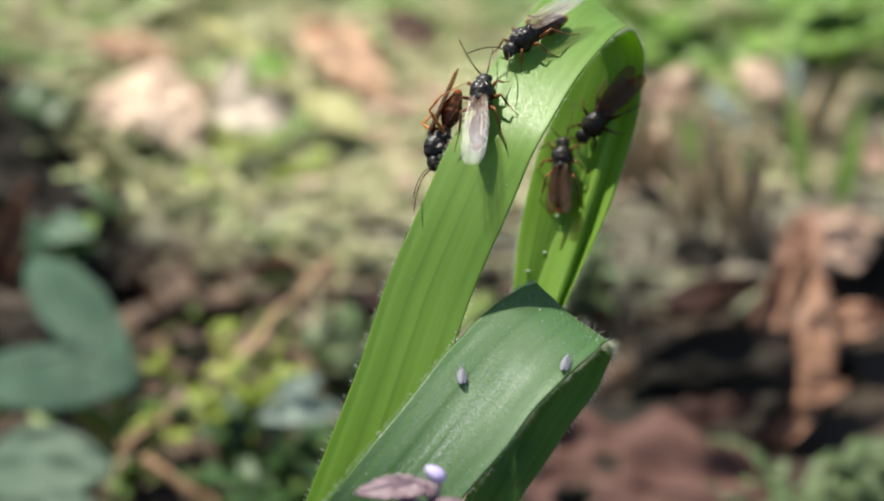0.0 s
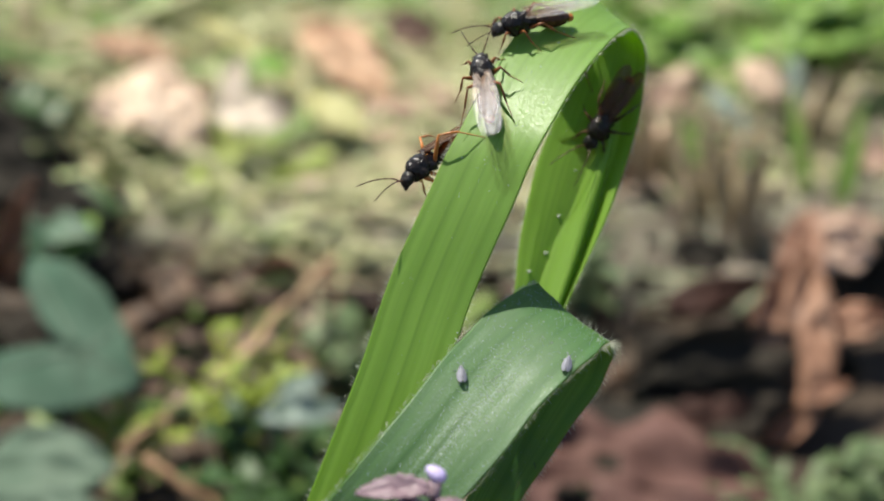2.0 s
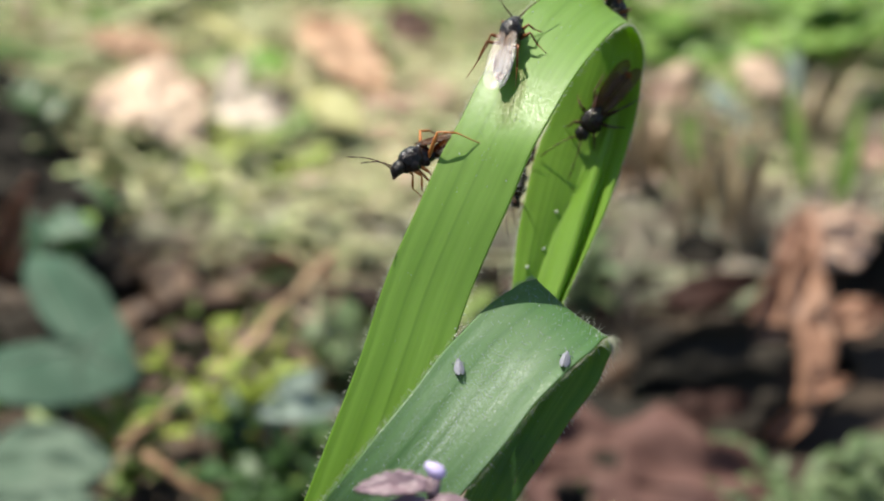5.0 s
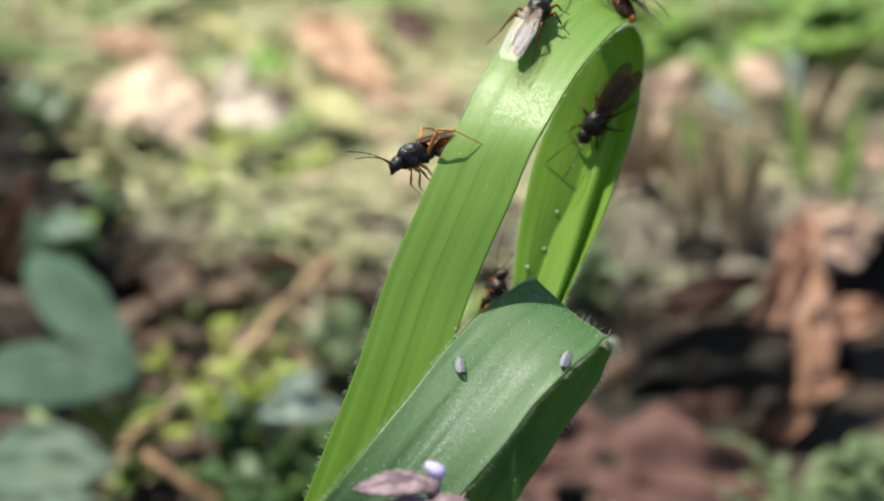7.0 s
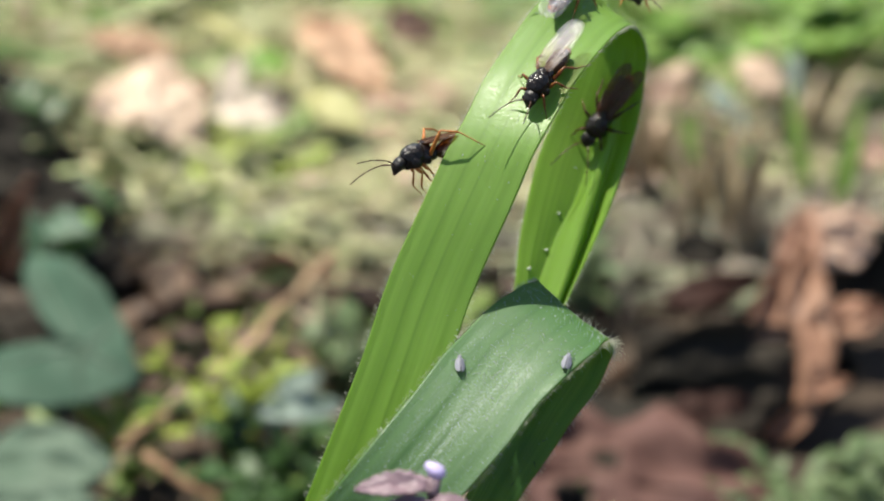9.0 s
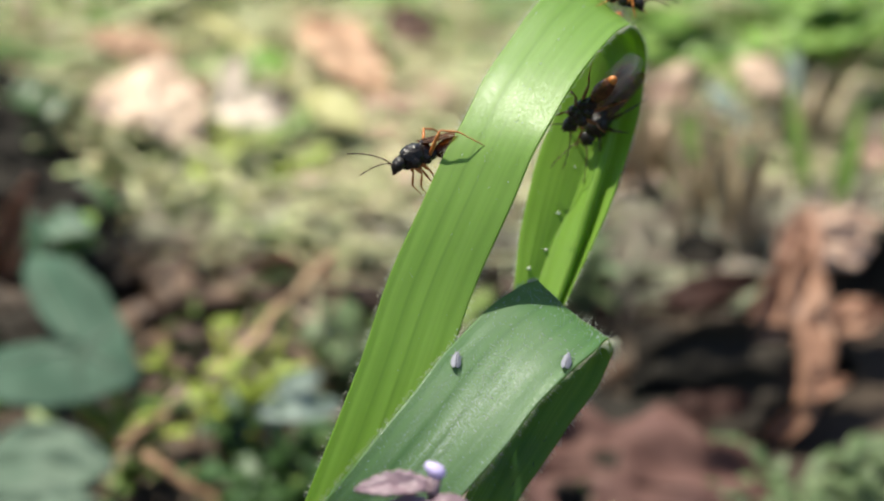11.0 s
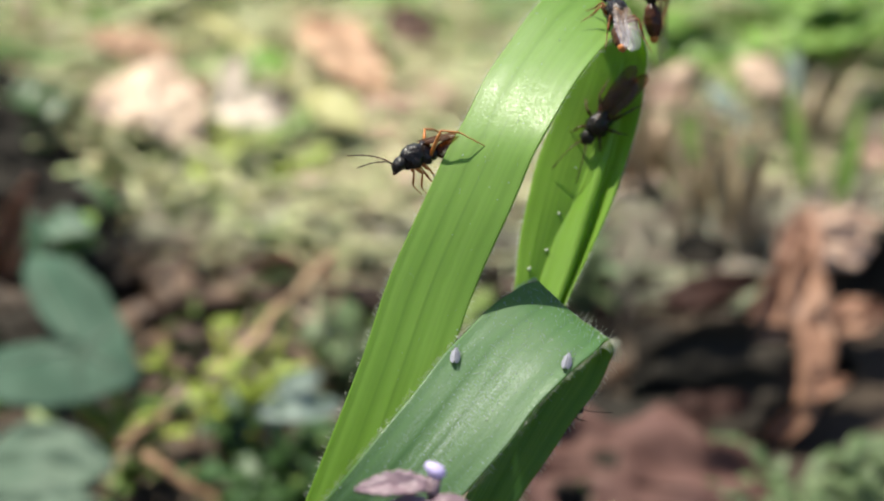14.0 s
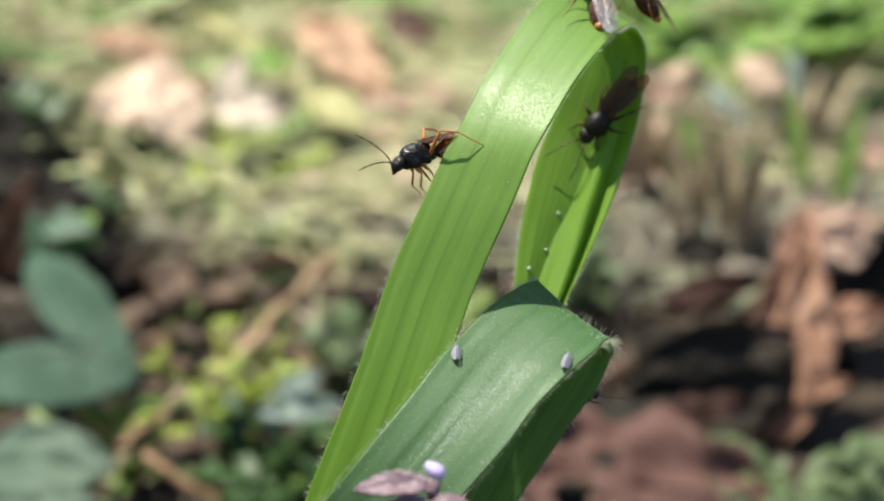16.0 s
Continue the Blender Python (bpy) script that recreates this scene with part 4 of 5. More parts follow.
fallen_leaf("brown stalk-like curled leaf at the shade's edge", facing((-0.086, 0.285, 0.004), (0.25, -0.15, 0.9), (-0.2, -0.9, 0.3)), 0.030, 0.008, BROWN_LEAF, curl=0.3, fold=0.8, wave=0.04, seed=13)
fallen_leaf("curled brown leaf in the middle litter", pose(-0.020, 0.300, 0.003, 20, -10, 150), 0.030, 0.014, BROWN_LEAF, curl=0.8, fold=0.4, wave=0.06, seed=14)
fallen_leaf("mauve dead leaf scrap in the middle litter", pose(0.012, 0.330, 0.004, 25, -6, 10), 0.034, 0.016, MAUVE_LEAF, curl=0.7, fold=0.3, wave=0.06, seed=15)
# two added dark leaves carry the left hollow's shade in their colour
fallen_leaf("black leaf shape for the shade of the hollow", facing((-0.108, 0.335, 0.016), (1.0, 0.0, 0.05), (0.0, -0.6, 0.8)), 0.030, 0.020, DARK_LEAF_SHADE, curl=0.5, fold=0.2, wave=0.05, seed=16)
fallen_leaf("dark leaf shape for the shade beside the sunlit leaves", facing((-0.122, 0.372, 0.016), (1.0, 0.1, 0.05), (0.0, -0.6, 0.8)), 0.026, 0.022, DARK_LEAF_SHADE, curl=0.5, fold=0.2, wave=0.05, seed=17)


# the first four are added to darken the left hollow where shade falls
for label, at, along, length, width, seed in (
        ("dark leaf shape for the edge of the shade", (-0.1130, 0.3450, 0.0220), (1.0, 0.05, 0.05), 0.0205, 0.0130, 51),
        ("dark leaf shape for the shade over the straws", (-0.0995, 0.3170, 0.0205), (0.95, -0.2, 0.10), 0.0190, 0.0130, 52),
        ("dark leaf shape for the shade beside the teal weed", (-0.0840, 0.3050, 0.0190), (0.95, -0.25, 0.05), 0.0170, 0.0110, 53),
        ("black scrap shape for the shade beside the teal weed", (-0.0735, 0.2885, 0.0150), (0.9, 0.1, 0.10), 0.0120, 0.0090, 54),
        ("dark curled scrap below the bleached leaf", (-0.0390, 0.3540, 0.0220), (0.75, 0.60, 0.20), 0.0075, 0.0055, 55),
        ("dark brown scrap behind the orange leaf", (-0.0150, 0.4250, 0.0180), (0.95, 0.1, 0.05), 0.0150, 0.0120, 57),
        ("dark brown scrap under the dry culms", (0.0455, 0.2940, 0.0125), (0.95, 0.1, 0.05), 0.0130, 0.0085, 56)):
    fallen_leaf(label, facing(at, along, (0.0, -0.6, 0.8)), length, width, FLAKE if "orange" in label else DARK_LEAF_SHADE, curl=0.5, fold=0.2, wave=0.05, seed=seed)


def twig(label, ends, radius, seed, bark=TWIG):
    root = thing("twig", Matrix(), label, "twig", "twigs in the litter")
    rnd = random.Random(seed)
    a, b = Vector(ends[0]), Vector(ends[1])
    pts = [a.lerp(b, k / 6) + Vector([rnd.uniform(-1, 1) * radius * 0.5 for _ in range(3)]) for k in range(7)]
    mesh_object("shaft", *tube(smooth_line(pts, 26), [radius * (1 + 0.12 * math.sin(i * 1.7)) * (1 - 0.012 * i) for i in range(26)], 10), bark, root)
    p = a.lerp(b, 0.55)
    mesh_object("side_spur", *tube([p, p + Vector((radius * 2, 0, radius * 3))], [radius * 0.5, radius * 0.25], 7), bark, root)


twig("straight tan twig leaning on the weeds", ((-0.0375, 0.2455, 0.0118), (-0.0190, 0.2612, 0.0280)), 0.0012, 1, DRY_TWIG)
twig("short brown twig on the ground", ((-0.0458, 0.2147, 0.0155), (-0.0335, 0.2090, 0.0100)), 0.0010, 2)
twig("orange-brown twig crossing the weeds", ((-0.0499, 0.2186, 0.0146), (-0.0425, 0.2222, 0.0180)), 0.0010, 3)
twig("grey twig in the far litter", ((0.03, 0.335, 0.010), (0.075, 0.352, 0.016)), 0.0014, 4)


def leaf_plant(label, base, leaves, material, blunt=0.62):
    """A low weed: each leaf (start, way, facing, length, width) on a stalk from the base."""
    root = thing("broad_leaved_plant", pose(*base), label, "weed", "low broad-leaved plants")
    back = root.matrix_world.inverted()
    for k, (at, along, normal, length, width) in enumerate(leaves):
        p = back @ Vector(at)
        mesh_object("leaf_stalk", *tube(smooth_line([(0, 0, -0.004), (p.x * 0.3, p.y * 0.3, p.z * 0.7), p], 8), [0.0007] * 8, 6), material, root)
        add_leaf(root, "leaf", back @ facing(at, along, normal), length, width, material, fold=0.18, curl=0.5, wave=0.03, seed=k + base[0] * 100, blunt=blunt)
    return root


ARROW_HEART = (-0.0604, 0.2419, 0.0190)
ARROW_TIP = (0.01064, -0.00582, -0.00190)
ARROW_SIDE = (0.00381, 0.01019, 0.00645)


def arrow_plant():
    """One large arrow-shaped leaf: a short tip, two long lobes swept back and a deep sinus, on its stalk."""
    heart = Vector(ARROW_HEART)
    root = thing("broad_leaved_plant", pose(heart.x - 0.004, heart.y + 0.010, 0.0), "grey-green arrow-shaped leaf in half shade", "weed", "low broad-leaved plants")
    back = root.matrix_world.inverted()
    tip, side = Vector(ARROW_TIP), Vector(ARROW_SIDE)
    up = tip.cross(side).normalized()
    turns = (0, 25, 50, 79, 110, 135, 147, 155, 163, 172, 178)
    reach = (1.0, 0.78, 0.74, 0.81, 1.12, 1.58, 1.86, 1.56, 0.95, 0.32, 0.12)

    def place(u, v):
        w = v * 178.0
        r = u * np.interp(abs(w), turns, reach)
        a, b = r * math.cos(radians(w)), r * math.sin(radians(w))
        swell = 0.0012 * noise.noise(Vector((a * 1.3, b * 1.3, 2.0))) + 0.0011 * abs(b) - 0.0009 * r * r
        return back @ (heart + tip * a + side * b + up * swell)

    v, f, uv = sheet(place, 16, 121, 0.0003)
    leaf = mesh_object("leaf", v, f, BLOOM_LEAF, root, uvs=uv)
    ribs = []
    for w in (0, 60, -60, 146, -146):
        pts = [np.array(place(u, w / 178.0)) + np.array(back.to_3x3() @ up) * 0.0002 for u in np.linspace(0.05, 0.92, 12)]
        ribs.append(tube(pts, np.linspace(0.0005, 0.00015, 12), 5))
    mesh_object("vein", *join(*ribs), PALE_BLOOM, leaf, "pale leaf veins")
    mesh_object("leaf_stalk", *tube(smooth_line([(0, 0, -0.004), (0.001, -0.002, 0.010), back @ heart], 10), [0.0008] * 10, 7), BLOOM_LEAF, root)


arrow_plant()
leaf_plant("pale grey-green broad leaves near the ground", (-0.062, 0.216, 0.0), (
    ((-0.0499, 0.2125, 0.0145), (-0.98, 0.19, 0.0), (-0.10, -0.50, 0.86), 0.0270, 0.0132),
    ((-0.0511, 0.2051, 0.0130), (-0.99, 0.0, 0.11), (0.10, -0.40, 0.91), 0.0180, 0.0075),
    ((-0.0470, 0.2075, 0.0095), (0.55, -0.60, -0.1), (0.1, -0.4, 0.92), 0.0130, 0.0085),
    ((-0.056, 0.206, 0.004), (0.8, -0.4, -0.1), (0.1, -0.3, 0.92), 0.016, 0.008),
), PALE_BLOOM, 1.0)
leaf_plant("olive-yellow leaves beside the orange leaf", (-0.030, 0.375, 0.0), (
    ((-0.0182, 0.3473, 0.0173), (-0.61, 0.68, 0.40), (0.0, -0.50, 0.86), 0.0221, 0.0105),
    ((-0.0412, 0.3980, 0.0154), (-0.73, 0.50, 0.47), (0.10, -0.60, 0.80), 0.0322, 0.0064),
), OLIVE, 1.0)
leaf_plant("green leaf above the bleached leaf", (-0.045, 0.380, 0.0), (
    ((-0.0468, 0.3798, 0.0216), (0.88, 0.41, 0.24), (0.0, -0.50, 0.86), 0.0113, 0.0097),
), FRESH_GREEN, 1.0)
leaf_plant("pale blue-green leaves among dark weeds", (-0.028, 0.236, 0.0), (
    ((-0.0300, 0.2320, 0.0125), (0.95, 0.20, 0.10), (0.0, -0.5, 0.86), 0.0150, 0.0060),
    ((-0.0270, 0.2390, 0.0130), (0.75, 0.50, 0.20), (0.1, -0.5, 0.86), 0.0085, 0.0048),
), PALE_GREEN_BRIGHT, 0.9)
leaf_plant("small bright green leaf beside the shaded hollow", (-0.071, 0.288, 0.0), (
    ((-0.0727, 0.2864, 0.0170), (0.36, 0.80, 0.47), (0.0, -0.50, 0.86), 0.0115, 0.0072),
), FRESH_GREEN, 0.8)
leaf_plant("dark teal leaves in the shade", (-0.078, 0.296, 0.0), (
    ((-0.086, 0.292, 0.018), (0.9, -0.1, -0.2), (0.1, -0.5, 0.8), 0.016, 0.010),
    ((-0.082, 0.298, 0.012), (0.9, 0.1, 0.1), (0.0, -0.5, 0.85), 0.014, 0.009),
    ((-0.076, 0.290, 0.020), (0.8, -0.3, 0.2), (0.2, -0.5, 0.8), 0.010, 0.007),
), IVY)


def sprig(label, at, count, height, spread, size, material, seed, group):
    """Branching stems set with pairs of small oval leaves."""
    root = thing("leafy_sprig", pose(*at), label, "weed", group)
    rnd = random.Random(seed)
    for k in range(count):
        w = rnd.uniform(0, 2 * math.pi)
        r = spread * math.sqrt(rnd.random())
        end = Vector((math.cos(w) * r, math.sin(w) * r, height * rnd.uniform(0.55, 1.1)))
        line = smooth_line([(end.x * 0.2, end.y * 0.2, -0.003), (end.x * 0.5, end.y * 0.5, end.z * 0.6), end], 8)
        mesh_object("stem", *tube(line, [0.0005] * 8, 5), material, root)
        for j in range(6):
            p = Vector(line[min(7, 2 + j)]) if j < 5 else end
            ln = size * rnd.uniform(0.6, 1.25)
            add_leaf(root, "leaf", Matrix.Translation(p) @ pose(0, 0, 0, rnd.uniform(-25, 25), rnd.uniform(-45, 25), rnd.uniform(0, 360)), ln, ln * rnd.uniform(0.36, 0.58), material, nu=9, nv=5, fold=0.25, curl=0.5, wave=0.03, seed=rnd.random() * 50)


WEEDS = "leafy weeds in the litter"
sprig("lime-green seedlings in the full sun", (-0.048, 0.338, 0.0), 13, 0.012, 0.013, 0.0085, LIME, 31, WEEDS)
sprig("lime-green seedlings beside the bleached leaf", (-0.037, 0.343, 0.0), 13, 0.015, 0.014, 0.0085, LIME, 32, WEEDS)
sprig("yellow-green leafy weed catching the sun", (-0.035, 0.243, 0.0), 11, 0.017, 0.013, 0.0046, SPRIG, 1, WEEDS)
sprig("yellow-green leafy weed with oval leaves", (-0.053, 0.237, 0.0), 7, 0.012, 0.008, 0.0046, SPRIG, 2, WEEDS)
sprig("grey-green leafy weed clump", (0.060, 0.217, 0.0), 18, 0.007, 0.015, 0.0055, GREY_GREEN, 3, WEEDS)
sprig("low grey-green weed at the mauve leaf", (0.049, 0.214, 0.0), 12, 0.006, 0.010, 0.0055, GREY_GREEN, 21, WEEDS)
sprig("grey-green leafy weed beside dead leaves", (0.073, 0.222, 0.0), 16, 0.008, 0.013, 0.0055, GREY_GREEN, 4, WEEDS)
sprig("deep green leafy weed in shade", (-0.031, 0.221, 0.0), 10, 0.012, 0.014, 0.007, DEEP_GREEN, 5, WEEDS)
sprig("fresh green weed in the far grass", (0.072, 0.425, 0.0), 14, 0.028, 0.040, 0.014, FRESH_GREEN, 6, WEEDS)
sprig("fresh green weed behind the litter", (0.106, 0.430, 0.0), 14, 0.030, 0.040, 0.014, FRESH_GREEN, 7, WEEDS)
sprig("sunlit yellow-green weed among dry straws", (-0.046, 0.346, 0.0), 12, 0.013, 0.020, 0.0075, SPRIG, 8, WEEDS)
# three weeds in deep green: the hollow's shade is put into their colour
sprig("weed coloured dark for the shade of the hollow", (-0.098, 0.365, 0.0), 10, 0.020, 0.018, 0.010, DEEP_GREEN, 10, WEEDS)
sprig("green weed with the shade of the hollow in its colour", (-0.080, 0.302, 0.0), 9, 0.016, 0.018, 0.011, DEEP_GREEN, 13, WEEDS)
sprig("weed coloured dark for shade beside dark leaves", (-0.108, 0.345, 0.0), 12, 0.018, 0.020, 0.012, DEEP_GREEN, 14, WEEDS)
sprig("olive weed before the russet leaf", (0.0440, 0.2290, 0.0), 9, 0.006, 0.008, 0.0055, GREY_GREEN, 34, WEEDS)
leaf_plant("pale bluish blades among the dry culms", (0.066, 0.352, 0.0), (
    ((0.0700, 0.3590, 0.0140), (-0.50, 0.50, 0.70), (0.0, -0.7, 0.7), 0.0150, 0.0050),
    ((0.0830, 0.3700, 0.0150), (0.10, 0.50, 0.85), (0.0, -0.7, 0.7), 0.0160, 0.0040),
), PALE_GREEN_BRIGHT, 0.8)
sprig("small weed beside the oak leaf", (0.030, 0.300, 0.0), 6, 0.012, 0.012, 0.007, GREY_GREEN, 11, WEEDS)
sprig("grey-green weed in the middle litter", (-0.018, 0.262, 0.0), 7, 0.012, 0.012, 0.006, GREY_GREEN, 12, WEEDS)


def grass_tuft(label, at, count, height, lean, material, seed, wide=0.0022):
    root = thing("grass_tuft", pose(*at), label, "grass", "grass tufts behind")
    rnd = random.Random(seed)
    for k in range(count):
        w = rnd.uniform(0, 2 * math.pi)
        h = height * rnd.uniform(0.5, 1.1)
        d = Vector((math.cos(w), math.sin(w), 0)) * h * lean * rnd.uniform(0.3, 1.2)
        foot = Vector((math.cos(w), math.sin(w), 0)) * rnd.uniform(0, 0.006)

        def place(u, v, d=d, h=h, foot=foot, w=w):
            side = Vector((-math.sin(w), math.cos(w), 0)) * v * wide * 0.5 * (1 - u ** 2.2 + 0.03)
            return tuple(foot + d * u ** 1.8 + Vector((0, 0, h * (u - 0.35 * u * u * lean) - 0.003)) + side)

        vv, ff, _ = sheet(place, 10, 3, 0.0002)
        mesh_object("grass_leaf", vv, ff, material, root)


def culms(label, at, leaves):
    """A loose tuft of upright culms: each (start, way, length, width, material)."""
    root = thing("grass_tuft", pose(*at), label, "grass", "grass tufts behind")
    back = root.matrix_world.inverted()
    for k, (start, way, length, width, material) in enumerate(leaves):
        foot = Vector((start[0], start[1], 0.0)) - Vector((0, 0.002, 0.003))
        mesh_object("sheath", *tube([back @ foot, back @ Vector(start)], [width * 0.35, width * 0.3], 6), material, root)
        add_leaf(root, "grass_leaf", back @ facing(start, way, (0.0, -0.9, 0.42)), length, width, material, fold=0.3, curl=0.25, wave=0.01, seed=k + 60, blunt=0.6)


culms("dry grey-brown and green grass culms", (0.058, 0.318, 0.0), (
    ((0.0508, 0.3151, 0.0088), (-0.10, 0.40, 0.91), 0.0296, 0.0030, CULM), ((0.0597, 0.3136, 0.0056), (0.07, 0.41, 0.91), 0.0307, 0.0035, CULM),
    ((0.0665, 0.3196, 0.0068), (-0.47, 0.36, 0.81), 0.0230, 0.0026, STRAW), ((0.0560, 0.3200, 0.0060), (0.0, 0.40, 0.91), 0.0280, 0.0030, CULM),
    ((0.0640, 0.3170, 0.0060), (0.16, 0.40, 0.90), 0.0300, 0.0030, CULM), ((0.0540, 0.3350, 0.0080), (0.05, 0.40, 0.91), 0.0180, 0.0055, FRESH_GREEN),
    ((0.0860, 0.3300, 0.0060), (0.25, 0.40, 0.88), 0.0260, 0.0045, FRESH_GREEN), ((0.0800, 0.3360, 0.0060), (-0.1, 0.40, 0.91), 0.0260, 0.0040, FRESH_GREEN),
))
fallen_leaf("peach leaf scrap beside the dry culms", facing((0.0454, 0.3632, 0.0203), (0.97, 0.21, 0.12), SUNNY), 0.0155, 0.0095, PEACH_LEAF, curl=0.5, fold=0.2, wave=0.05, seed=31)
grass_tuft("short green grass tuft", (0.053, 0.345, 0), 9, 0.028, 0.3, FRESH_GREEN, 1, 0.004)
grass_tuft("dry greyish grass culms", (0.062, 0.318, 0), 14, 0.040, 0.25, STRAW, 2, 0.0045)
grass_tuft("dry straw-coloured grass tuft", (0.046, 0.345, 0), 14, 0.045, 0.35, STRAW, 3, 0.005)
grass_tuft("dry grass tuft in the far litter", (0.085, 0.365, 0), 12, 0.045, 0.35, STRAW, 4, 0.005)
grass_tuft("dark green grass tuft near the stem", (-0.024, 0.222, 0), 14, 0.020, 0.5, DEEP_GREEN, 5, 0.0025)
grass_tuft("yellow-green grass tuft in the sun", (-0.090, 0.500, 0), 18, 0.045, 0.6, FRESH_GREEN, 6, 0.005)
grass_tuft("pale green grass tuft in the sun", (-0.035, 0.490, 0), 16, 0.040, 0.7, FRESH_GREEN, 7, 0.005)
grass_tuft("yellowed dry tuft of short grass", (-0.120, 0.440, 0), 14, 0.030, 0.7, STRAW, 8, 0.004)


def litter(name, count, length, wide, material, seed, label, height, area=(-0.19, 0.19, 0.17, 0.66)):
    """Loose strips of dead grass and leaf crumbs: uncountable."""
    rnd = random.Random(seed)
    pieces = []
    for k in range(count):
        x, y = rnd.uniform(area[0], area[1]), rnd.uniform(area[2], area[3])
        ln, wd = length * rnd.uniform(0.4, 1.3), wide * rnd.uniform(0.5, 1.3)
        m = pose(x, y, rnd.uniform(0.0, height), rnd.uniform(-50, 50), rnd.uniform(-20, 20), rnd.gauss(0, 50))
        bend, side = rnd.uniform(-0.12, 0.12), rnd.uniform(-0.12, 0.12)
        verts = []
        for z in (0, -0.00025):
            for i in range(5):
                u = i / 4
                hw = wd / 2 * math.sin(math.pi * (0.12 + 0.8 * u)) ** 0.6
                c = Vector((ln * (u - 0.5), ln * side * (u - 0.5) ** 2, ln * bend * (0.25 - (u - 0.5) ** 2) + z))
                verts += [m @ (c + Vector((0, -hw, 0))), m @ (c + Vector((0, hw, 0)))]
        faces = []
        for i in range(4):
            a = 2 * i
            faces += [(a, a + 2, a + 3, a + 1), (a + 11, a + 13, a + 12, a + 10), (a, a + 10, a + 12, a + 2), (a + 1, a + 3, a + 13, a + 11)]
        pieces.append((verts, faces))
    ob = mesh_object(name, *join(*pieces), material)
    tagged(ob, label, "litter", kind="stuff")


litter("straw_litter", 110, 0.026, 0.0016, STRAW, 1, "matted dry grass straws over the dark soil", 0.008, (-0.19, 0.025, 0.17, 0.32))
# lighter straw colour over the far litter stands in for stronger sun there
litter("straw_litter", 2600, 0.022, 0.0014, SUN_PALE_STRAW, 4, "pale matted grass straws, lightened for the sun", 0.017, (-0.20, -0.055, 0.328, 0.62))
litter("straw_litter", 3600, 0.020, 0.0011, SUN_PALE_STRAW, 7, "pale matted grass straws, lightened for bright sun", 0.015, (-0.060, 0.03, 0.318, 0.56))
litter("straw_litter", 2600, 0.022, 0.0015, SUN_PALE_STRAW, 10, "pale matted grass straws beyond the oak leaf, lightened for the sun", 0.012, (0.03, 0.20, 0.336, 0.62))
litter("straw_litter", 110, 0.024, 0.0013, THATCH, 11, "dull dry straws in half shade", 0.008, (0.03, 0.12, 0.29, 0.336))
litter("leaf_crumbs", 90, 0.010, 0.005, PEACH_LEAF, 8, "pale peach leaf crumbs among the straws", 0.016, (-0.030, 0.004, 0.32, 0.42))
litter("leaf_crumbs", 60, 0.010, 0.005, PALE_LEAF, 9, "pale leaf crumbs beside the grass", 0.016, (0.040, 0.064, 0.325, 0.40))
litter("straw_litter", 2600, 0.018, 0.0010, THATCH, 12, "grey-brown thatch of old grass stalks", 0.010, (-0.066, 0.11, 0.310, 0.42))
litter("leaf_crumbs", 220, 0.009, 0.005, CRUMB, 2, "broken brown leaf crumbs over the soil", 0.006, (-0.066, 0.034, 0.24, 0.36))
# crumbs coloured black to give the left hollow its shade
litter("leaf_crumbs", 420, 0.011, 0.006, DARK_LEAF_SHADE, 13, "black leaf crumbs standing in for the shade of the hollow", 0.015, (-0.125, -0.069, 0.27, 0.326))
litter("straw_litter", 130, 0.020, 0.0014, SUN_PALE_STRAW, 14, "pale straws strewn over brown crumbs", 0.010, (-0.050, -0.004, 0.306, 0.325))
litter("leaf_crumbs", 230, 0.014, 0.010, FLAKE, 6, "broken brown leaf crumbs in the sun", 0.006, (-0.19, 0.19, 0.305, 0.66))
litter("green_shoots", 190, 0.012, 0.004, GREEN_LITTER, 3, "low green moss and seedlings in the shade", 0.006, (-0.19, 0.03, 0.17, 0.30))
litter("green_shoots", 800, 0.026, 0.008, GREEN_LITTER, 5, "low yellow-green grass in the sun", 0.014, (-0.20, 0.20, 0.345, 0.62))


# ---- what moves ----
def feel(feelers, seed, lively=1.0):
    """Antennae that grope about."""
    rnd = random.Random(seed)
    for f in feelers:
        rest = f.matrix_basis.copy()
        rows, t = [], 0.0
        while t < 16.0:
            rows.append((round(t, 2), rest @ pose(0, 0, 0, 0, rnd.uniform(-28, 22) * lively, rnd.uniform(-24, 24) * lively)))
            t += rnd.uniform(0.35, 0.8)
        rows.append((16.0, rest @ pose(0, 0, 0, 0, rnd.uniform(-20, 15) * lively, 0)))
        walk(f, rows)


EDGE_FEEL = (
    ((0.0, 0, 5), (0.9, -20, 8), (1.4, -36, 0), (2.2, -24, 10), (3.0, -30, 5), (4.0, -40, 0), (6.5, -26, 5), (7.2, -34, 0), (8.0, -22, 8), (9.0, 12, 0), (10.0, -30, 5), (11.5, -30, 5), (12.5, -58, 0), (13.2, -34, 5), (14.2, -26, 0), (15.0, -48, 5), (16.0, -56, 0)),
    ((0.0, -10, 0), (0.9, 14, 0), (1.5, 4, -8), (2.4, -6, 0), (3.0, -6, -5), (4.0, -12, 0), (6.5, -48, 0), (7.3, -10, -8), (8.2, 0, 0), (9.0, -20, -6), (10.0, -6, 0), (11.5, -4, 0), (12.5, -50, 6), (13.3, -10, 0), (14.2, -14, -6), (15.0, -6, 0), (16.0, -10, 0)),
)


def hold(feelers, tracks):
    """Antennae that rise and sink as told: (time, pitch, turn)."""
    for f, rows in zip(feelers, tracks):
        rest = f.matrix_basis.copy()
        walk(f, [(t, rest @ pose(0, 0, 0, 0, a, b)) for t, a, b in rows])


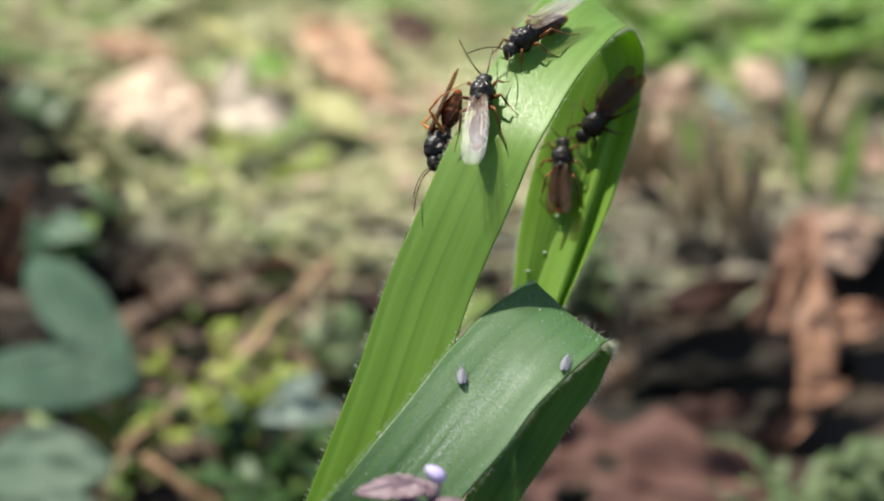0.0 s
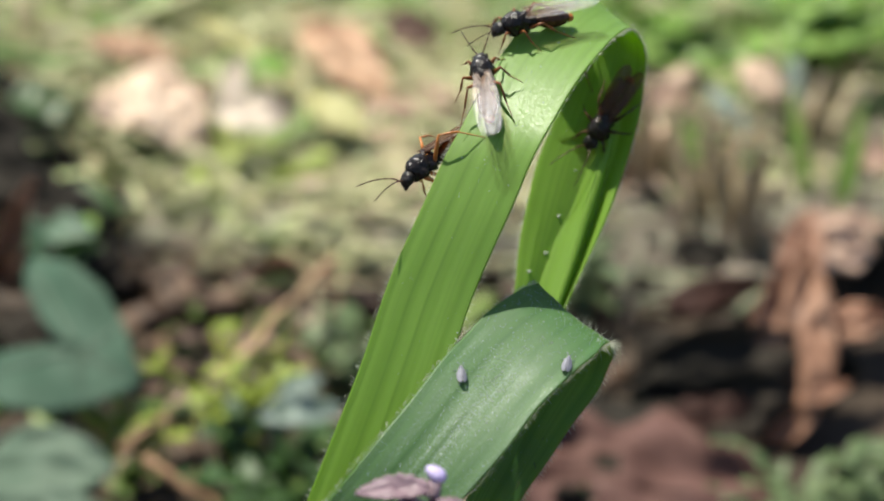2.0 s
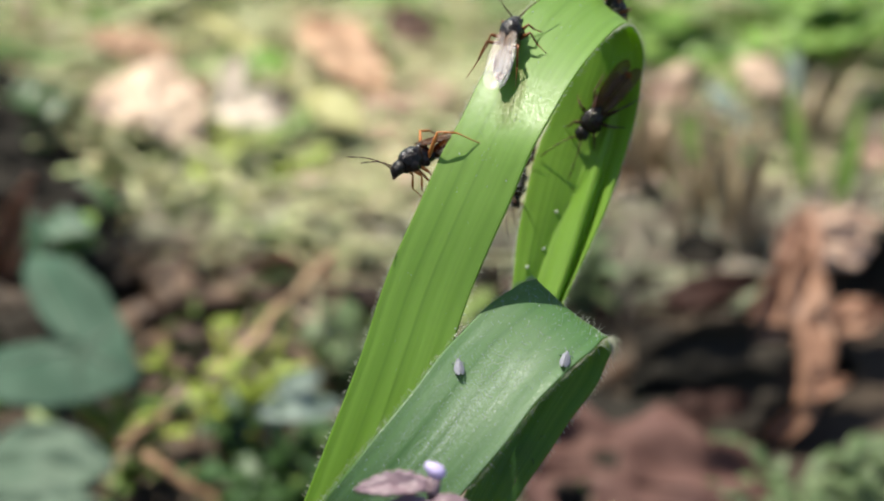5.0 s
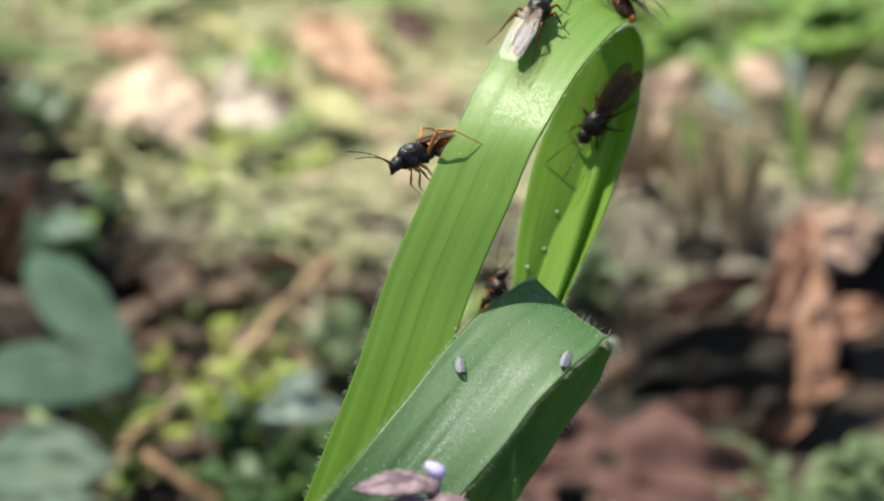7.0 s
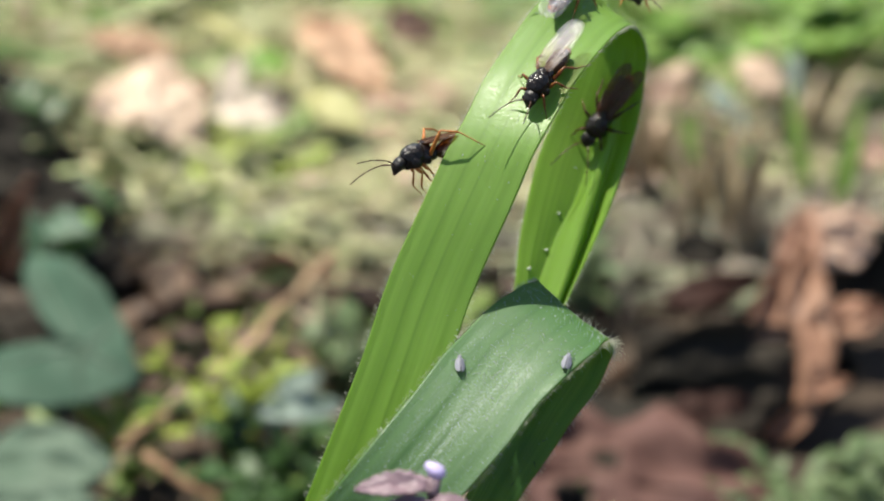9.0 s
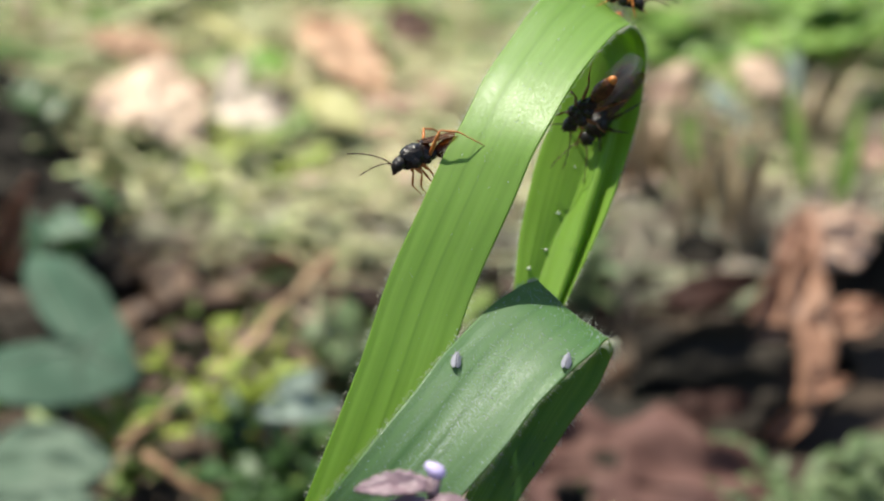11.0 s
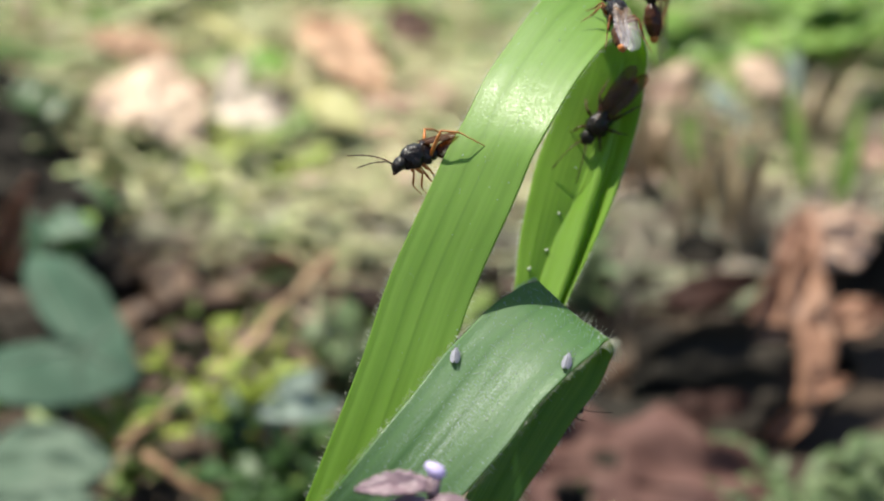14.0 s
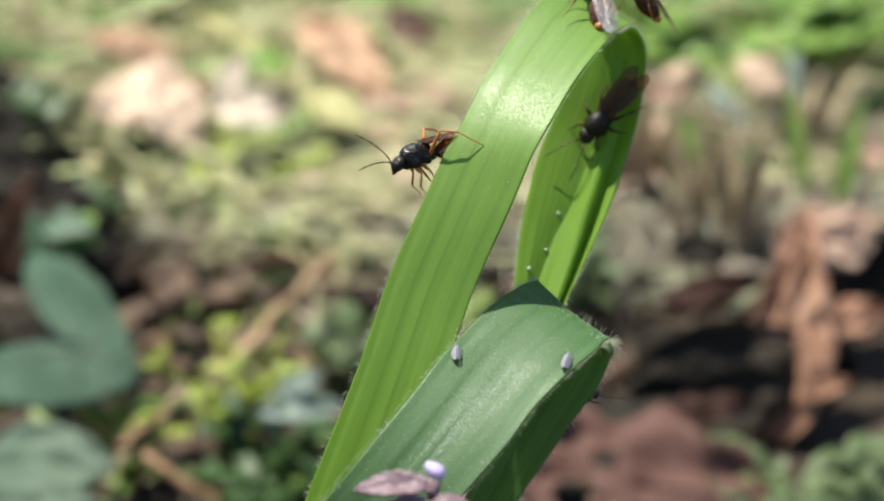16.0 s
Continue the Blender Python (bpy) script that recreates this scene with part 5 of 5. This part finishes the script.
def step(limbs, rows):
    """Legs that swing in a tripod gait while the ant covers ground."""
    dist, phase = [0.0], 0.0
    for (_, a), (_, b) in zip(rows, rows[1:]):
        turn = a.to_quaternion().rotation_difference(b.to_quaternion()).angle
        dist.append((b.translation - a.translation).length / MM + turn * 0.6)
    for n, (leg, root, y, where) in enumerate(limbs):
        tripod = (where == "middle") == (y > 0)
        keys, phase = [], 0.0
        for (t, _), d in zip(rows, dist):
            phase += min(d, 0.6) * 2.2
            amount = min(1.0, d / 0.12)
            k = math.sin(phase + (math.pi if tripod else 0)) * amount
            lift = max(0.0, math.cos(phase + (math.pi if tripod else 0))) * amount
            keys.append((t, Matrix.Translation(root) @ pose(0, 0, 0, 9 * lift * y, 0, 16 * k * y)))
        walk(leg, keys)


EDGE_ROWS = [
    (0.0, "edge", 0.8, 7.3, -2.9, -0.3, -0.95, 0.32, -0.95, 0.3, 0.1),
    (0.5, "edge", -0.25, 5.35, -2.5, -0.5, -0.85, 0.42, -0.8, 0.5, 0.3),
    (0.9, "edge", -0.7, 5.05, -2.3, -0.65, -0.75, 0.42, -0.7, 0.65, 0.3),
    (1.5, "edge", -0.75, 5.2, -2.3, -0.7, -0.7, 0.42, -0.65, 0.7, 0.3),
    (2.5, "edge", -1.15, 5.15, -2.2, -0.85, -0.5, 0.42, -0.45, 0.85, 0.3),
    (3.5, "edge", -1.4, 5.1, -2.2, -0.88, -0.45, 0.42, -0.4, 0.88, 0.3),
    (7.0, "edge", -1.6, 5.5, -2.1, -0.9, -0.35, 0.37, -0.3, 0.93, 0.25),
    (16.0, "edge", -1.6, 5.5, -2.1, -0.9, -0.33, 0.37, -0.3, 0.93, 0.25),
]
CLIMBING_ROWS = [
    (0.0, "top", 6.57, -0.63, -19), (0.3, "top", 6.93, -0.85, -16), (0.5, "top", 7.2, -0.95, -15), (0.7, "top", 7.22, -0.95, -13),
    (0.9, "top", 7.15, -0.95, -13), (1.2, "top", 7.17, -0.85, -15), (1.5, "top", 7.27, -0.88, -25), (1.8, "top", 7.1, -0.95, -34),
    (2.1, "top", 6.92, -0.94, -32), (2.7, "top", 6.94, -0.91, -33), (3.0, "top", 6.9, -0.95, -34), (3.5, "top", 7.12, -0.95, -45),
    (3.9, "top", 7.5, -0.79, -17), (4.2, "top", 7.69, -0.82, -18), (6.3, "top", 8.11, -0.68, -9), (6.8, "top", 8.26, -0.62, -5),
    (7.0, "top", 8.47, -0.61, -7), (7.5, "top", 8.65, -0.75, -1), (8.0, "top", 8.9, -0.76, -7), (8.3, "top", 9.22, -0.85, -4),
    (8.6, "top", 9.54, -0.95, -5), (9.2, "top", 9.64, -0.6, -17), (10.2, "top", 11.2, -0.4, 0), (11.2, "top", 12.6, 0.0, 10),
    (12.6, "top", 12.6, 0.0, 150), (13.4, "edge", 13.8, 21.6, -12.6, 0.0, 1.0, 0.1, 0.9, 0.0, -0.5), (13.8, "edge", 14.5, 20.4, -12.2, -0.1, 1.0, 0.1, 0.9, 0.1, -0.4),
    (14.2, "edge", 14.8, 20.0, -12.2, -0.1, 1.0, 0.1, 0.9, 0.1, -0.4), (14.6, "edge", 14.6, 19.5, -12.0, -0.25, 0.8, 0.4, 0.9, 0.25, -0.1), (15.0, "edge", 14.3, 18.8, -12.2, -0.35, 0.6, 0.65, 0.85, 0.35, 0.1),
    (15.15, "edge", 14.3, 19.0, -12.1, -0.35, 0.7, 0.5, 0.8, 0.4, 0.1), (15.4, "edge", 13.8, 19.8, -11.8, -0.4, 0.85, 0.1, 0.7, 0.5, 0.0), (16.0, "edge", 12.8, 20.1, -11.5, -0.6, 0.7, 0.2, 0.5, 0.8, 0.1),
]
RESTLESS_ROWS = [
    (0.0, "top", 7.93, -0.5, -160), (0.3, "top", 7.98, -0.51, -156), (0.6, "top", 8.17, -0.73, -151), (0.9, "top", 8.24, -0.77, -144),
    (1.5, "top", 8.36, -0.55, -148), (1.8, "top", 8.24, -0.93, -134), (2.4, "top", 8.2, -0.97, -127), (2.7, "top", 8.4, -1.05, -108),
    (3.0, "top", 8.47, -1.03, -96), (3.6, "top", 8.66, -0.89, -87), (3.9, "top", 8.8, -0.55, -59), (4.2, "top", 9.51, -0.59, -35),
    (4.9, "top", 11.2, -0.3, -10), (5.6, "top", 11.6, 0.1, 90), (6.3, "top", 10.9, 0.1, 170), (6.9, "top", 11.34, -0.83, 322),
    (7.3, "top", 8.8, 0.27, 188), (8.0, "top", 8.55, 0.13, 203), (8.3, "top", 8.5, 0.05, 201), (8.5, "top", 7.93, 0.52, 186),
    (8.7, "top", 7.44, 0.61, 183), (9.2, "top", 6.82, 0.32, 182), (9.9, "top", 6.9, 0.75, 120),
    (10.5, "edge", 8.1, 9.8, -2.2, 0.2, -0.3, -0.9, 0.9, 0.3, 0.2), (11.0, "edge", 9.5, 9.8, -6.0, -0.5, -0.5, -0.5, 0.5, 0.3, -0.7),
    (11.3, "edge", 10.0, 9.9, -8.1, -0.8, -0.5, 0.2, 0.2, 0.2, -0.9), (11.5, "edge", 9.9, 10.5, -8.2, -0.4, 0.6, 0.2, 0.3, 0.1, -0.9),
    (11.7, "edge", 9.2, 10.95, -8.2, 0.1, 1.0, 0.1, 0.5, 0.0, -0.85), (11.9, "edge", 9.00, 11.50, -8.4, 0.5, 0.85, 0.1, 0.7, -0.3, -0.6),
    (12.1, "edge", 10.30, 13.30, -8.7, 0.63, 0.77, 0.1, 0.8, -0.55, -0.3), (12.3, "edge", 11.35, 13.95, -9.0, 0.62, 0.78, 0.0, 0.78, -0.5, 0.1),
    (12.5, "edge", 12.45, 15.00, -9.0, 0.6, 0.8, 0.0, 0.8, -0.5, 0.3), (12.7, "edge", 12.45, 15.45, -9.0, 0.4, 0.9, -0.1, 0.85, -0.2, 0.45),
    (12.9, "edge", 12.30, 16.40, -9.2, -0.1, 0.95, -0.2, 0.5, 0.2, 0.85), (13.4, "edge", 12.9, 15.9, -9.4, 0.05, 0.95, -0.25, 0.55, 0.15, 0.8), (13.8, "top", 9.1, 0.85, -32), (14.5, "top", 9.2, 0.6, -34),
    (15.0, "top", 9.41, 0.41, -34), (16.0, "top", 9.71, -0.21, -41),
]
SHADED_ROWS = [(0.0, "under", 13.14, 0.08, -27), (1.0, "under", 13.1, 0.1, -24), (1.5, "under", 13.23, 0.26, -14), (2.5, "under", 13.16, 0.11, -18), (3.5, "under", 13.11, -0.0, -23), (7.0, "under", 13.19, 0.12, -22), (9.2, "under", 13.2, 0.13, -18), (16.0, "under", 13.18, 0.14, -27)]
INNER_ROWS = [
    (0.0, "under", 13.82, -0.39, -166), (0.3, "under", 13.69, -0.49, -164), (0.5, "under", 13.45, -0.61, -163), (0.9, "under", 13.18, -0.63, -162),
    (1.2, "under", 13.0, -0.88, -165), (1.5, "under", 12.75, -1.2, -172), (1.8, "under", 12.5, -1.3, -175), (2.2, "under", 12.0, -1.2, -175), (2.6, "under", 11.2, -0.7, -175), (4.2, "under", 11.2, -0.7, -175),
    (4.8, "edge", 7.6, 8.0, -13.1, -0.2, -0.97, 0.0, -0.95, 0.2, -0.2), (5.2, "edge", 5.8, 2.0, -14.3, -0.2, -0.97, 0.0, -0.8, 0.15, -0.6),
    (6, "edge", 4.3, -7.5, -13.4, -0.2, -0.97, 0.0, -0.8, 0.15, -0.6),
    (6.5, "edge", 4.6, -6, -13.6, 0.2, 0.97, 0.0, -0.8, 0.15, -0.6),
    (6.9, "edge", 4.9, -3.9, -14, 0.2, 0.97, 0.0, -0.8, 0.15, -0.6),
    (7.3, "edge", 5.2, -2.2, -14.3, 0.2, 0.97, 0.0, -0.8, 0.15, -0.6),
    (7.6, "edge", 5.45, -0.25, -14.5, 0.2, 0.97, 0.0, -0.8, 0.15, -0.6),
    (7.9, "edge", 5.6, 1.2, -14.6, 0.2, 0.97, 0.0, -0.8, 0.15, -0.6),
    (8.2, "edge", 6, 3.9, -14.7, 0.25, 0.96, 0.0, -0.8, 0.15, -0.6),
    (8.5, "edge", 6.9, 7.6, -14.8, 0.3, 0.95, 0.0, -0.8, 0.15, -0.6),
    (9.2, "top", 13.0, -0.5, 180), (16.0, "top", 12.9, -0.5, 180),
]
CREST_ROWS = [
    (0.0, "top", 14.2, 0.0, 180), (4.4, "top", 13.8, 0.1, 180), (5.6, "top", 12.0, 0.3, 180), (6.3, "edge", 13.2, 18.8, -11.2, 0.45, -0.4, 0.75, 0.2, 0.95, 0.2),
    (9.2, "edge", 13.2, 18.7, -11.2, 0.5, -0.4, 0.7, 0.2, 0.95, 0.2), (11.3, "edge", 12.9, 18.1, -11.3, 0.9, -0.3, 0.2, 0.2, 0.9, 0.3),
    (12.5, "edge", 13.0, 18.2, -11.3, 0.9, -0.3, 0.1, 0.2, 0.9, 0.3), (13.2, "edge", 13.1, 18.3, -11.5, 0.9, -0.1, -0.4, 0.2, 0.9, 0.2), (13.6, "top", 11.5, -0.7, 20), (16.0, "top", 11.6, -0.8, 10),
]
HIDDEN_ROWS = [
    (0.0, "low", 11.6, 0.0, 180), (11.4, "low", 11.6, 0.1, 170), (12.5, "edge", 8.0, -12.4, -4.2, 0.8, 0.5, 0.0, 0.2, -0.2, -0.9),
    (14.6, "edge", 8.9, -10.9, -4.0, 0.9, 0.3, 0.0, 0.1, -0.2, -0.9), (15.5, "edge", 9.6, -10.3, -3.9, 0.95, 0.15, 0.0, 0.1, -0.2, -0.9), (16.0, "edge", 9.7, -10.1, -3.9, 0.95, 0.2, 0.0, 0.1, -0.2, -0.9),
]
FLY_ROWS = [(0.0, "low", 4.3, -0.49, -43), (3.5, "low", 4.3, -0.57, -43), (7.0, "low", 4.36, -0.6, -49), (9.0, "low", 4.37, -0.65, -41), (12.5, "low", 4.38, -0.81, -22), (16.0, "low", 4.47, -0.83, -39)]
REST_ROWS = [(0.0, "low", 5.68, 0.81, -32), (16.0, "low", 5.68, 0.81, -32)]


def motions():
    for blade in (upper_blade, lower_blade):
        walk(blade, [(t, plant_foot @ blade_pose(t)) for t, _ in SWAY])
    riders = ((edge_ant, EDGE_ROWS), (climbing_ant, CLIMBING_ROWS), (restless_ant, RESTLESS_ROWS), (shaded_ant, SHADED_ROWS), (inner_ant, INNER_ROWS), (crest_ant, CREST_ROWS), (hidden_ant, HIDDEN_ROWS))
    for n, ((body, feelers, limbs), rows) in enumerate(riders):
        path = glide(rows)
        walk(body, path)
        if body is edge_ant[0]:
            hold(feelers, EDGE_FEEL)
        else:
            feel(feelers, n + 1, 0.6 if body is shaded_ant[0] else 1.0)
            step(limbs, path)
    walk(walking_fly, glide(FLY_ROWS))
    walk(resting_fly, glide(REST_ROWS))


motions()
